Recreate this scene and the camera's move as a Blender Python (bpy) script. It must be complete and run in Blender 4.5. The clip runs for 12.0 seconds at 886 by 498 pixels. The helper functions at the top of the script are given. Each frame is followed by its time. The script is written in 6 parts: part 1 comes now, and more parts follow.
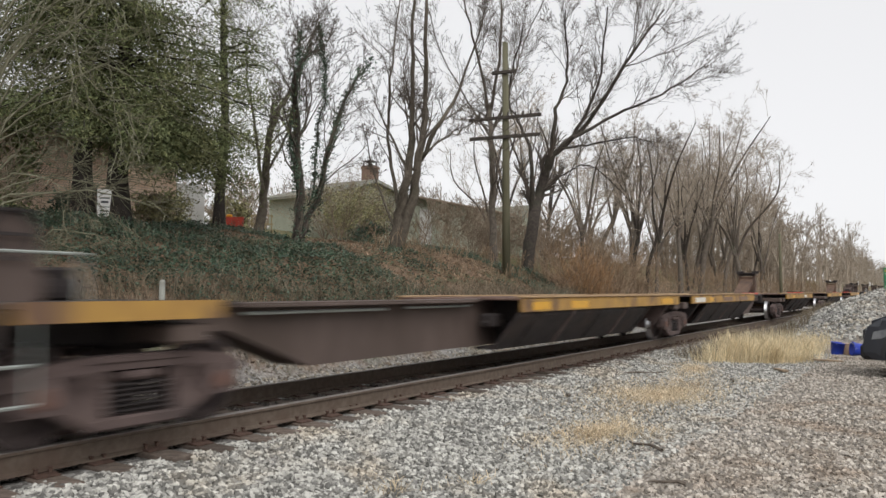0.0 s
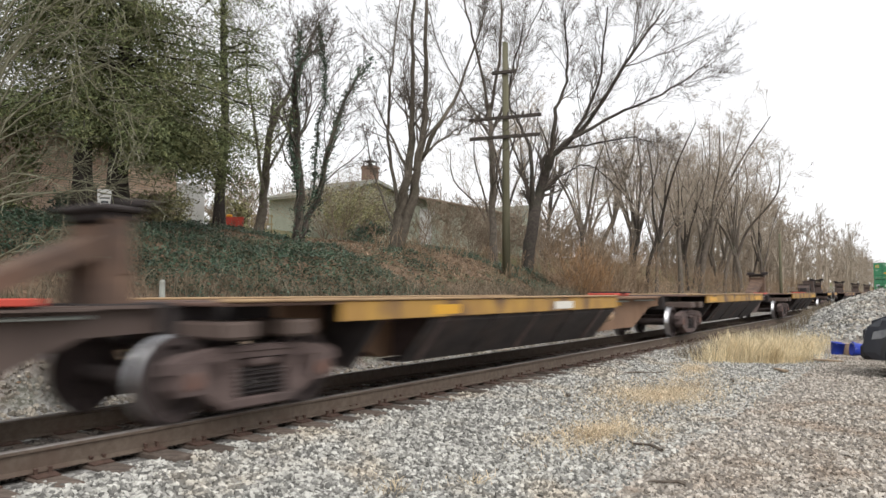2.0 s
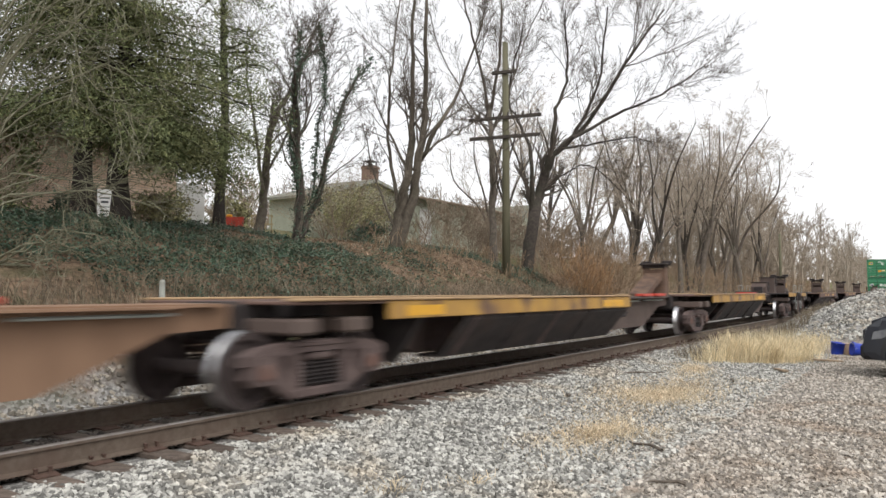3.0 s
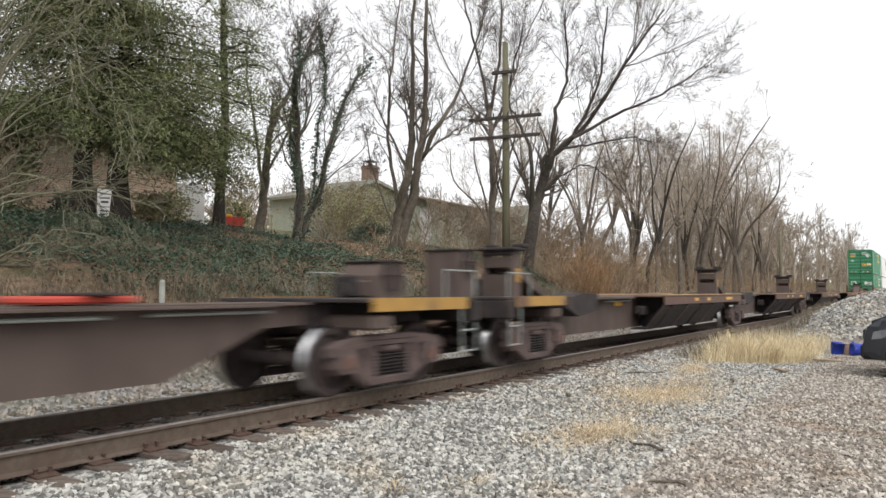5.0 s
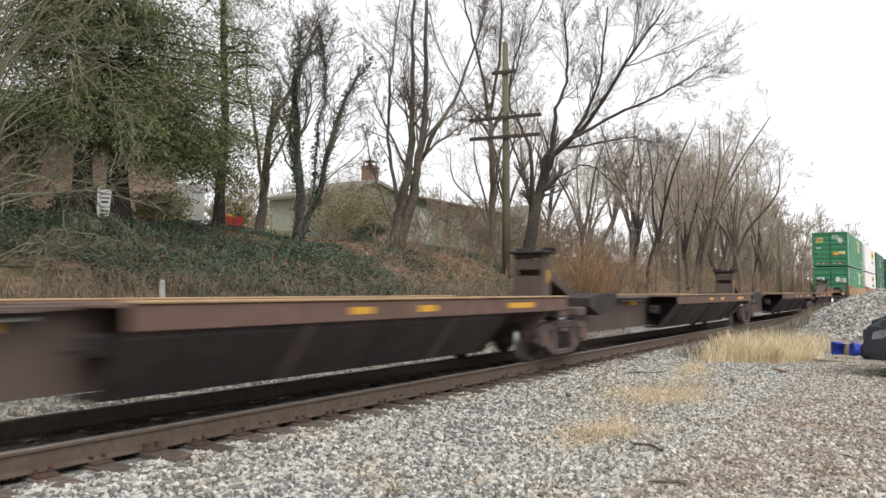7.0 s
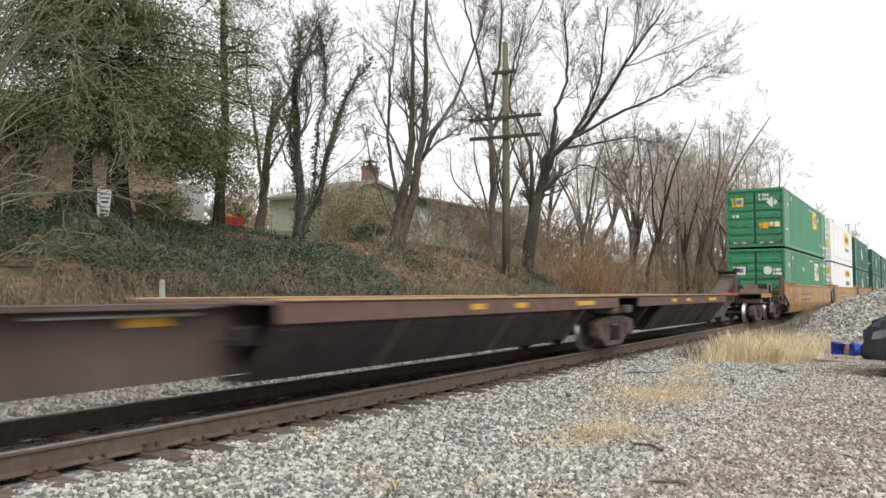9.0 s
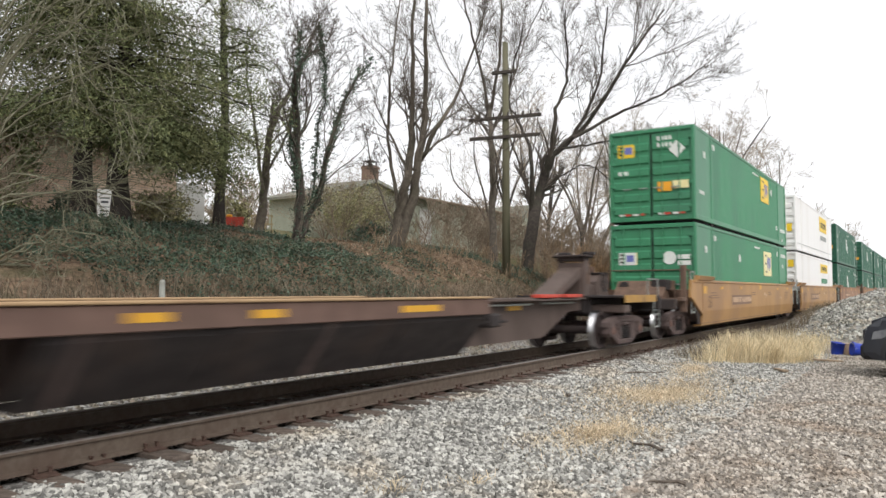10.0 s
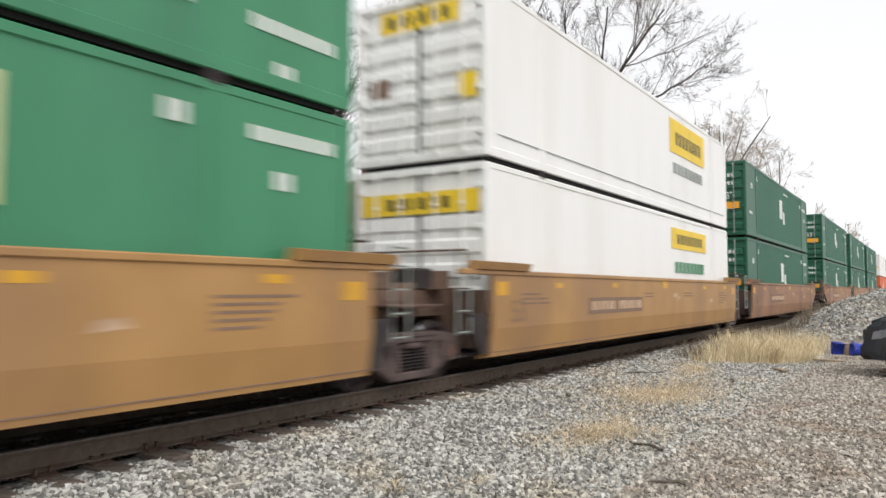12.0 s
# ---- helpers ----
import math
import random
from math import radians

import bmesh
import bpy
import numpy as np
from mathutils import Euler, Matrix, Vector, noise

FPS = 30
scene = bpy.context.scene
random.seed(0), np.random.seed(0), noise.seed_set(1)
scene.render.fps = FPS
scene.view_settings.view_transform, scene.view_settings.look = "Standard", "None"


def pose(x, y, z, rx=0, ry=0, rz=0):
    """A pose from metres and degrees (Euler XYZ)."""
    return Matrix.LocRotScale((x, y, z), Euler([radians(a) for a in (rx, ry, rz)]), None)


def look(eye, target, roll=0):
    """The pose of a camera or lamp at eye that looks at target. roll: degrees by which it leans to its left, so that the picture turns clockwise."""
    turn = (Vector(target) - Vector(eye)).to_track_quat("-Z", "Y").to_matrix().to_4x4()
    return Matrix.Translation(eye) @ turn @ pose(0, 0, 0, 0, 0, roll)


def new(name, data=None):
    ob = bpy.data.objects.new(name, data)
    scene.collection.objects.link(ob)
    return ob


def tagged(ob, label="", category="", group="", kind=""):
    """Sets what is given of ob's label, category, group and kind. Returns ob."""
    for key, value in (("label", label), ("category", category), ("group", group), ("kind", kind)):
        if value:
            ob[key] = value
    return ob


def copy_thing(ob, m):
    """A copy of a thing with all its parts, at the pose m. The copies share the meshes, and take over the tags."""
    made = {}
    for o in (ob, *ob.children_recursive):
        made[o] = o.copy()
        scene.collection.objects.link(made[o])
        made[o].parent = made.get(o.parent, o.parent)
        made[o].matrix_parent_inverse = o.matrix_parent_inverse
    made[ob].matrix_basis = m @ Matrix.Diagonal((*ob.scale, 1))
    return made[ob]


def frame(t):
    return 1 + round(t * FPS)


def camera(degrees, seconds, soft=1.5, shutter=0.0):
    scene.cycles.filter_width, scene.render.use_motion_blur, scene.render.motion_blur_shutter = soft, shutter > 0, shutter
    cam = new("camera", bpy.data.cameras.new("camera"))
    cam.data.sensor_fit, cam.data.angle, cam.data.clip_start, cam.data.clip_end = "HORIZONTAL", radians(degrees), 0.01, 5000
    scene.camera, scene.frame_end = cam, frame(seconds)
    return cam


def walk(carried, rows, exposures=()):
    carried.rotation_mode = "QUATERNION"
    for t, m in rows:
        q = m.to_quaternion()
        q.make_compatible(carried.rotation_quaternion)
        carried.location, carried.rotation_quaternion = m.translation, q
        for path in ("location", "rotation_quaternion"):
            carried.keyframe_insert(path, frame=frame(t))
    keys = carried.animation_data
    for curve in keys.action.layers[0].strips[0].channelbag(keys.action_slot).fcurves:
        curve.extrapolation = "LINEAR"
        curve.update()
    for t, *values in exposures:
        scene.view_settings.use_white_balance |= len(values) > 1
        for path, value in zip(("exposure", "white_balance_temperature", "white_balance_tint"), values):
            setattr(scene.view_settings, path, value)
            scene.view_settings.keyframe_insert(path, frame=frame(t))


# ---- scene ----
# Camera: it stands still beside the railway, 1.28 m above the rail tops.
# World: x along the track, y across it, z up from the rail tops; the track's centre line is y = 0.
cam = camera(61.37, 12.0, soft=1.5, shutter=0.5)
EYE = (0.0, -6.986, 1.28)
AIM = (math.cos(radians(33.17)) * math.cos(radians(3.25)), math.sin(radians(33.17)) * math.cos(radians(3.25)), math.sin(radians(3.25)))
VIEW = look(EYE, [e + 20 * a for e, a in zip(EYE, AIM)], 0)
walk(cam, [(0, VIEW), (12.0, VIEW)], exposures=[(0, -0.28), (0.2, -0.17), (0.5, -0.02), (10.5, 0.0), (12.0, -0.08)])

# ---- light: a white overcast sky with a broad, weak sun behind it ----
world = bpy.data.worlds.new("overcast_sky")
scene.world = world
world.use_nodes = True
wn = world.node_tree
sky = wn.nodes.new("ShaderNodeTexSky")
sky.sky_type, sky.sun_disc = "NISHITA", False
sky.sun_elevation, sky.sun_rotation = radians(46), radians(218)
grey = wn.nodes.new("ShaderNodeHueSaturation")
grey.inputs["Saturation"].default_value = 0.12
grey.inputs["Value"].default_value = 0.10
veil = wn.nodes.new("ShaderNodeMixRGB")
veil.inputs["Fac"].default_value = 0.72
veil.inputs["Color2"].default_value = (1.0, 1.0, 1.02, 1)
wn.links.new(sky.outputs["Color"], grey.inputs["Color"])
wn.links.new(grey.outputs["Color"], veil.inputs["Color1"])
wn.links.new(veil.outputs["Color"], wn.nodes["Background"].inputs["Color"])
wn.nodes["Background"].inputs["Strength"].default_value = 1.26
sun = new("sun", bpy.data.lights.new("sun", "SUN"))
sun.data.energy, sun.data.angle, sun.data.color = 2.1, radians(50), (1.0, 0.97, 0.93)
sun.matrix_world = look((0, 0, 48), (28, 36, 0))


# ---- materials ----
def mat(name, c1, c2, rough=0.75, metal=0.0, scale=8.0, stain=None, amount=0.5, stain_scale=1.3, bump=0.15, bump_scale=70.0,
        streak=1.0, island=0.0, piece=0.0, spec=0.4):
    """Two tones of grain, a stain with soft patches, fine relief; island and piece vary the tone from one bit to the next."""
    m = bpy.data.materials.new(name)
    m.use_nodes = True
    nt = m.node_tree
    N, L = nt.nodes, nt.links
    bsdf = N["Principled BSDF"]
    bsdf.inputs["Roughness"].default_value, bsdf.inputs["Metallic"].default_value = rough, metal
    bsdf.inputs["Specular IOR Level"].default_value = spec
    co = N.new("ShaderNodeTexCoord")
    mp = N.new("ShaderNodeMapping")
    mp.inputs["Scale"].default_value = (1, 1, streak)
    L.new(co.outputs["Object"], mp.inputs["Vector"])

    def fine(s, detail):
        n = N.new("ShaderNodeTexNoise")
        n.inputs["Scale"].default_value, n.inputs["Detail"].default_value = s, detail
        L.new(mp.outputs["Vector"], n.inputs["Vector"])
        return n.outputs["Fac"]

    def mix(fac, a, b, kind="MIX"):
        x = N.new("ShaderNodeMixRGB")
        x.blend_type = kind
        for socket, value in (("Fac", fac), ("Color1", a), ("Color2", b)):
            if isinstance(value, (int, float)):
                x.inputs[socket].default_value = value
            elif isinstance(value, tuple):
                x.inputs[socket].default_value = (*value[:3], 1)
            else:
                L.new(value, x.inputs[socket])
        return x.outputs["Color"]

    def span(value, lo, hi, a=0.0, b=1.0):
        r = N.new("ShaderNodeMapRange")
        r.interpolation_type = "SMOOTHSTEP"
        for k, val in zip(("From Min", "From Max", "To Min", "To Max"), (lo, hi, a, b)):
            r.inputs[k].default_value = val
        L.new(value, r.inputs["Value"])
        return r.outputs["Result"]

    col = mix(span(fine(scale, 5), 0.3, 0.7), tuple(c1), tuple(c2))
    if stain:
        col = mix(span(fine(stain_scale, 6), 0.5, 0.68, 0, amount), col, tuple(stain))
    for on, node, out in ((island, "ShaderNodeNewGeometry", "Random Per Island"), (piece, "ShaderNodeObjectInfo", "Random")):
        if on:
            g = N.new(node)
            hsv = N.new("ShaderNodeHueSaturation")
            L.new(span(g.outputs[out], 0, 1, 1 - on, 1 + on), hsv.inputs["Value"])
            L.new(col, hsv.inputs["Color"])
            col = hsv.outputs["Color"]
    L.new(col, bsdf.inputs["Base Color"])
    if bump:
        b = N.new("ShaderNodeBump")
        b.inputs["Strength"].default_value, b.inputs["Distance"].default_value = bump, 0.02
        L.new(fine(bump_scale, 4), b.inputs["Height"])
        L.new(b.outputs["Normal"], bsdf.inputs["Normal"])
    return m


M = {}
M["rust"] = mat("rusty_brown_steel", (0.10, 0.062, 0.045), (0.16, 0.10, 0.07), 0.8, 0, 5, (0.055, 0.04, 0.035), 0.7, 1.1)
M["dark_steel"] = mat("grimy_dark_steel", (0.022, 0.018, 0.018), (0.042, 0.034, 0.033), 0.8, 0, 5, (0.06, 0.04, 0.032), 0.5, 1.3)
M["grey_sill"] = mat("dusty_brown_paint", (0.088, 0.064, 0.055), (0.118, 0.086, 0.074), 0.75, 0, 3, (0.07, 0.05, 0.04), 0.6, 0.7, streak=0.4)
M["sill_tan"] = mat("rust_tan_sill_paint", (0.205, 0.122, 0.076), (0.26, 0.158, 0.10), 0.75, 0, 3, (0.17, 0.10, 0.065), 0.6, 0.7, streak=0.4)
M["truck"] = mat("dusty_cast_steel", (0.085, 0.060, 0.056), (0.125, 0.090, 0.082), 0.85, 0, 7, (0.055, 0.042, 0.04), 0.6, 2.5)
M["orange_box"] = mat("rusted_journal_cap", (0.15, 0.075, 0.055), (0.12, 0.07, 0.056), 0.85, 0, 9)
M["wheel"] = mat("dark_wheel_steel", (0.042, 0.031, 0.030), (0.062, 0.046, 0.043), 0.85, 0, 6)
M["tread"] = mat("polished_wheel_tread", (0.40, 0.40, 0.41), (0.48, 0.48, 0.49), 0.28, 1.0, 6, bump=0.02)
M["yellow"] = mat("faded_yellow_paint", (0.33, 0.185, 0.055), (0.46, 0.27, 0.06), 0.6, 0, 3, (0.13, 0.075, 0.05), 1.0, 1.4, streak=0.6)
M["bright_yellow"] = mat("bright_yellow_reflector", (0.60, 0.31, 0.025), (0.70, 0.38, 0.03), 0.45, 0, 3, (0.38, 0.20, 0.05), 0.6, 3)
M["deck_wood"] = mat("worn_deck_edge", (0.33, 0.22, 0.125), (0.42, 0.29, 0.16), 0.8, 0, 6, (0.25, 0.15, 0.09), 0.6, 1.5)
M["deck_brown"] = mat("brown_deck_paint", (0.115, 0.070, 0.056), (0.155, 0.096, 0.076), 0.75, 0, 4, (0.10, 0.065, 0.05), 0.6, 0.9)
M["red"] = mat("red_oxide_paint", (0.55, 0.07, 0.045), (0.45, 0.06, 0.04), 0.6, 0, 5, (0.2, 0.06, 0.04), 0.5, 3)
M["tank"] = mat("pale_air_tank", (0.5, 0.33, 0.2), (0.6, 0.42, 0.28), 0.55, 0, 5, (0.3, 0.2, 0.14), 0.5, 3)
M["stencil"] = mat("stencil_white", (0.62, 0.60, 0.55), (0.7, 0.68, 0.62), 0.7, 0, 20, bump=0)
M["well"] = mat("well_car_tan_paint", (0.375, 0.208, 0.076), (0.43, 0.244, 0.094), 0.5, 0, 1.6, (0.30, 0.17, 0.085), 0.75, 0.5, bump=0.08, streak=0.7)
M["well_rust"] = mat("rusty_brown_well_paint", (0.30, 0.165, 0.095), (0.36, 0.20, 0.118), 0.6, 0, 1.6, (0.20, 0.11, 0.07), 0.7, 0.5, bump=0.08, streak=0.7)
M["well_mark"] = mat("dark_stencil", (0.20, 0.13, 0.092), (0.24, 0.155, 0.11), 0.7, 0, 9, bump=0)
M["green"] = mat("green_container_paint", (0.048, 0.222, 0.112), (0.056, 0.25, 0.128), 0.42, 0, 1.5, (0.05, 0.16, 0.10), 0.5, 0.5, bump=0.05, streak=0.25)
M["green_dark"] = mat("deep_green_container_paint", (0.016, 0.10, 0.058), (0.02, 0.125, 0.07), 0.45, 0, 1.5, (0.03, 0.10, 0.07), 0.5, 0.5, bump=0.05, streak=0.25)
M["white"] = mat("white_container_paint", (0.83, 0.83, 0.82), (0.86, 0.86, 0.85), 0.4, 0, 1.3, (0.72, 0.70, 0.66), 0.4, 0.6, bump=0.04, streak=0.2)
M["orange"] = mat("orange_container_paint", (0.62, 0.12, 0.04), (0.7, 0.15, 0.05), 0.5, 0, 1.5, (0.4, 0.1, 0.05), 0.5, 0.6, streak=0.25)
M["black_gap"] = mat("black_rubber", (0.012, 0.012, 0.012), (0.02, 0.02, 0.02), 0.9, 0, 5, bump=0)
M["logo_yellow"] = mat("yellow_logo_panel", (0.80, 0.55, 0.03), (0.84, 0.6, 0.04), 0.5, 0, 4, (0.6, 0.4, 0.05), 0.3, 2, bump=0)
M["logo_cream"] = mat("cream_logo_panel", (0.78, 0.70, 0.34), (0.82, 0.76, 0.44), 0.5, 0, 3, bump=0)
M["logo_dark"] = mat("dark_logo_marks", (0.05, 0.05, 0.035), (0.07, 0.065, 0.04), 0.6, 0, 4, bump=0)
M["logo_blue"] = mat("blue_logo_marks", (0.14, 0.16, 0.42), (0.18, 0.2, 0.5), 0.6, 0, 4, bump=0)
M["marking"] = mat("white_marking", (0.66, 0.70, 0.66), (0.74, 0.76, 0.72), 0.6, 0, 8, bump=0)
M["amber"] = mat("amber_placard", (0.85, 0.40, 0.03), (0.8, 0.36, 0.03), 0.5, 0, 6, bump=0)
M["steel_bar"] = mat("galvanised_rod", (0.30, 0.33, 0.31), (0.38, 0.4, 0.38), 0.5, 0.5, 10, bump=0.03)
M["rail_side"] = mat("rusty_rail_web", (0.092, 0.068, 0.051), (0.125, 0.096, 0.074), 0.85, 0, 12, (0.09, 0.06, 0.045), 0.6, 1.6)
M["rail_head"] = mat("polished_rail_head", (0.24, 0.215, 0.20), (0.31, 0.285, 0.27), 0.42, 0.6, 9, (0.25, 0.2, 0.17), 0.4, 3, bump=0.03)
M["tie"] = mat("weathered_tie_wood", (0.088, 0.067, 0.054), (0.145, 0.115, 0.095), 0.9, 0, 14, (0.05, 0.036, 0.03), 0.7, 2, bump=0.5, bump_scale=45, piece=0.25)
M["spike"] = mat("rusty_spike", (0.06, 0.035, 0.026), (0.10, 0.06, 0.045), 0.85, 0, 20)
M["stone"] = mat("grey_ballast_stone", (0.262, 0.257, 0.236), (0.415, 0.408, 0.378), 0.9, 0, 9, (0.37, 0.31, 0.23), 0.55, 0.9, bump=0.3, bump_scale=60, island=0.62)
# ballast under the train: the shade there is put into its dark colour
M["stone_shaded"] = mat("shade_dark_ballast", (0.06, 0.052, 0.046), (0.12, 0.105, 0.092), 0.85, 0, 9, (0.16, 0.14, 0.12), 0.4, 0.9, bump=0.3, bump_scale=60, island=0.5)
M["stone_brown"] = mat("brownish_gravel", (0.30, 0.27, 0.23), (0.45, 0.415, 0.37), 0.92, 0, 9, (0.25, 0.18, 0.125), 0.5, 1.1, bump=0.3, bump_scale=60, island=0.5)


# ---- mesh building ----
class Build:
    """Collects vertices and faces for one mesh."""

    def __init__(self):
        self.v, self.f = [], []

    def add(self, verts, faces):
        n = len(self.v)
        self.v.extend(verts)
        self.f.extend([tuple(i + n for i in face) for face in faces])
        return self

    def box(self, x0, x1, y0, y1, z0, z1, c=0.0):
        if x0 > x1: x0, x1 = x1, x0
        if y0 > y1: y0, y1 = y1, y0
        if z0 > z1: z0, z1 = z1, z0
        c = min(c, (x1 - x0) * 0.45, (y1 - y0) * 0.45, (z1 - z0) * 0.45)
        if c <= 0:
            return self.add([(x, y, z) for x in (x0, x1) for y in (y0, y1) for z in (z0, z1)],
                            [(0, 1, 3, 2), (4, 6, 7, 5), (0, 4, 5, 1), (2, 3, 7, 6), (0, 2, 6, 4), (1, 5, 7, 3)])
        verts, ids = [], {}
        for i, (x, sx) in enumerate(((x0, 1), (x1, -1))):
            for j, (y, sy) in enumerate(((y0, 1), (y1, -1))):
                for k, (z, sz) in enumerate(((z0, 1), (z1, -1))):
                    for a, q in enumerate(((x, y + sy * c, z + sz * c), (x + sx * c, y, z + sz * c), (x + sx * c, y + sy * c, z))):
                        ids[i, j, k, a] = len(verts)
                        verts.append(q)
        faces = []
        for i in (0, 1):
            faces.append((ids[i, 0, 0, 0], ids[i, 1, 0, 0], ids[i, 1, 1, 0], ids[i, 0, 1, 0]))
            faces.append((ids[0, i, 0, 1], ids[1, i, 0, 1], ids[1, i, 1, 1], ids[0, i, 1, 1]))
            faces.append((ids[0, 0, i, 2], ids[1, 0, i, 2], ids[1, 1, i, 2], ids[0, 1, i, 2]))
        for p in (0, 1):
            for q in (0, 1):
                faces.append((ids[p, q, 0, 0], ids[p, q, 1, 0], ids[p, q, 1, 1], ids[p, q, 0, 1]))
                faces.append((ids[p, 0, q, 0], ids[p, 1, q, 0], ids[p, 1, q, 2], ids[p, 0, q, 2]))
                faces.append((ids[0, p, q, 1], ids[1, p, q, 1], ids[1, p, q, 2], ids[0, p, q, 2]))
                for k in (0, 1):
                    faces.append((ids[p, q, k, 0], ids[p, q, k, 1], ids[p, q, k, 2]))
        return self.add(verts, list(dict.fromkeys(faces)))

    def prism(self, outline, a, b, axis="y"):
        """An outline drawn in the plane across an axis, drawn out from a to b along it."""
        place = {"y": lambda p, q, d: (p, d, q), "x": lambda p, q, d: (d, p, q), "z": lambda p, q, d: (p, q, d)}[axis]
        n = len(outline)
        verts = [place(p, q, a) for p, q in outline] + [place(p, q, b) for p, q in outline]
        faces = [tuple(range(n)), tuple(range(2 * n - 1, n - 1, -1))] + [(i, i + n, (i + 1) % n + n, (i + 1) % n) for i in range(n)]
        return self.add(verts, faces)

    def tube(self, points, radii, n=6, caps=True):
        P = [Vector(p) for p in points]
        way = (P[-1] - P[0]).normalized()
        side = way.orthogonal().normalized()
        up = way.cross(side)
        verts, faces = [], []
        for p, r in zip(P, radii):
            for k in range(n):
                a = 2 * math.pi * k / n
                verts.append(tuple(p + r * (math.cos(a) * side + math.sin(a) * up)))
        for i in range(len(P) - 1):
            for k in range(n):
                faces.append((i * n + k, i * n + (k + 1) % n, (i + 1) * n + (k + 1) % n, (i + 1) * n + k))
        if caps:
            faces += [tuple(range(n)), tuple(range((len(P) - 1) * n, len(P) * n))]
        return self.add(verts, faces)

    def bar(self, a, b, r, n=6):
        return self.tube([a, b], [r, r], n)

    def lathe(self, profile, n=28, axis_x=0.0, axis_z=0.0):
        """A profile of (radius, y) turned about a cross-wise axle."""
        verts, faces = [], []
        for r, y in profile:
            for k in range(n):
                a = 2 * math.pi * k / n
                verts.append((axis_x + r * math.cos(a), y, axis_z + r * math.sin(a)))
        for i in range(len(profile) - 1):
            for k in range(n):
                faces.append((i * n + k, i * n + (k + 1) % n, (i + 1) * n + (k + 1) % n, (i + 1) * n + k))
        return self.add(verts, faces)

    def mesh(self, name, material, smooth=False):
        me = bpy.data.meshes.new(name)
        me.from_pydata(self.v, [], self.f)
        if len(self.f) < 6000:
            bm = bmesh.new()
            bm.from_mesh(me)
            bmesh.ops.recalc_face_normals(bm, faces=bm.faces)
            bm.to_mesh(me)
            bm.free()
        for m in material if isinstance(material, (list, tuple)) else [material]:
            me.materials.append(m)
        if smooth:
            me.shade_smooth()
        me.update()
        return me


def part(name, build, material, parent=None, label="", at=None, smooth=False):
    """One mesh object under a thing or a part."""
    ob = new(name, build.mesh(name, material, smooth) if isinstance(build, Build) else build)
    ob.parent = parent
    if at is not None:
        ob.matrix_basis = at
    if label:
        tagged(ob, label)
    return ob


def thing(name, label, category, group="", at=None, kind=""):
    ob = new(name)
    ob.empty_display_size = 0.2
    if at is not None:
        ob.matrix_basis = at
    return tagged(ob, label, category, group, kind)


def fast_mesh(name, verts, faces, material, smooth=False):
    """A mesh from arrays: verts (n, 3), faces (m, k)."""
    verts, faces = np.asarray(verts, np.float32), np.asarray(faces, np.int32)
    me = bpy.data.meshes.new(name)
    k = faces.shape[1]
    me.vertices.add(len(verts))
    me.vertices.foreach_set("co", verts.ravel())
    me.loops.add(faces.size)
    me.loops.foreach_set("vertex_index", faces.ravel())
    me.polygons.add(len(faces))
    me.polygons.foreach_set("loop_start", np.arange(0, faces.size, k, dtype=np.int32))
    me.materials.append(material)
    me.update(calc_edges=True)
    if smooth:
        me.shade_smooth()
    else:
        me.shade_flat()
    return me


def soft_noise(x, y, seed=0):
    """Smooth value noise, -1 to 1."""
    x, y = np.asarray(x, float), np.asarray(y, float)
    i, j = np.floor(x), np.floor(y)
    fx, fy = x - i, y - j
    fx, fy = fx * fx * (3 - 2 * fx), fy * fy * (3 - 2 * fy)

    def h(a, b):
        s = np.sin(a * 127.1 + b * 311.7 + seed * 74.7) * 43758.5453
        return 2 * (s - np.floor(s)) - 1
    return (h(i, j) * (1 - fx) + h(i + 1, j) * fx) * (1 - fy) + (h(i, j + 1) * (1 - fx) + h(i + 1, j + 1) * fx) * fy


def ground_z(x, y):
    """Height of the ground: gravel yard, ballast, ivy bank and the gardens above it, and the heap of ballast."""
    x, y = np.asarray(x, float), np.asarray(y, float)
    z = np.interp(y, [-900, -8, -4, -3.1, -1.9, -1.4, 1.4, 2.2, 3.0, 3.5, 4.4, 6.2, 9, 14, 18, 30, 900],
                  [-2, -0.5, -0.5, -0.47, -0.335, -0.258, -0.252, -0.36, -0.5, -0.35, 0.95, 2.0, 2.8, 3.45, 4.0, 4.4, 20])
    low = np.interp(x, [-50, 24, 40, 60, 100, 500], [1, 1, 0.68, 0.62, 0.55, 0.5])
    near = np.clip((18 - y) / 7, 0, 1)
    bank = np.clip((y - 3.2) / 0.6, 0, 1)
    z = np.where(y > 3.2, (z + 0.35) * (near * low + (1 - near)) - 0.35, z)
    z = z + bank * (0.13 * soft_noise(x * 0.8, y * 0.8, 3) + 0.06 * soft_noise(x * 2.3, y * 2.3, 4))
    yard = np.clip((-1.9 - y) / 0.8, 0, 1)
    z = z + yard * (0.035 * soft_noise(x * 0.7, y * 0.7, 5) + 0.018 * soft_noise(x * 2.6, y * 2.6, 6))
    d = np.sqrt(((x - 43) / 14) ** 2 + ((y + 4.9) / 3.75) ** 2) + 0.06 * soft_noise(x * 0.5, y * 0.9, 8)
    return z + 1.95 * np.clip(1 - d, 0, 1) ** 0.85


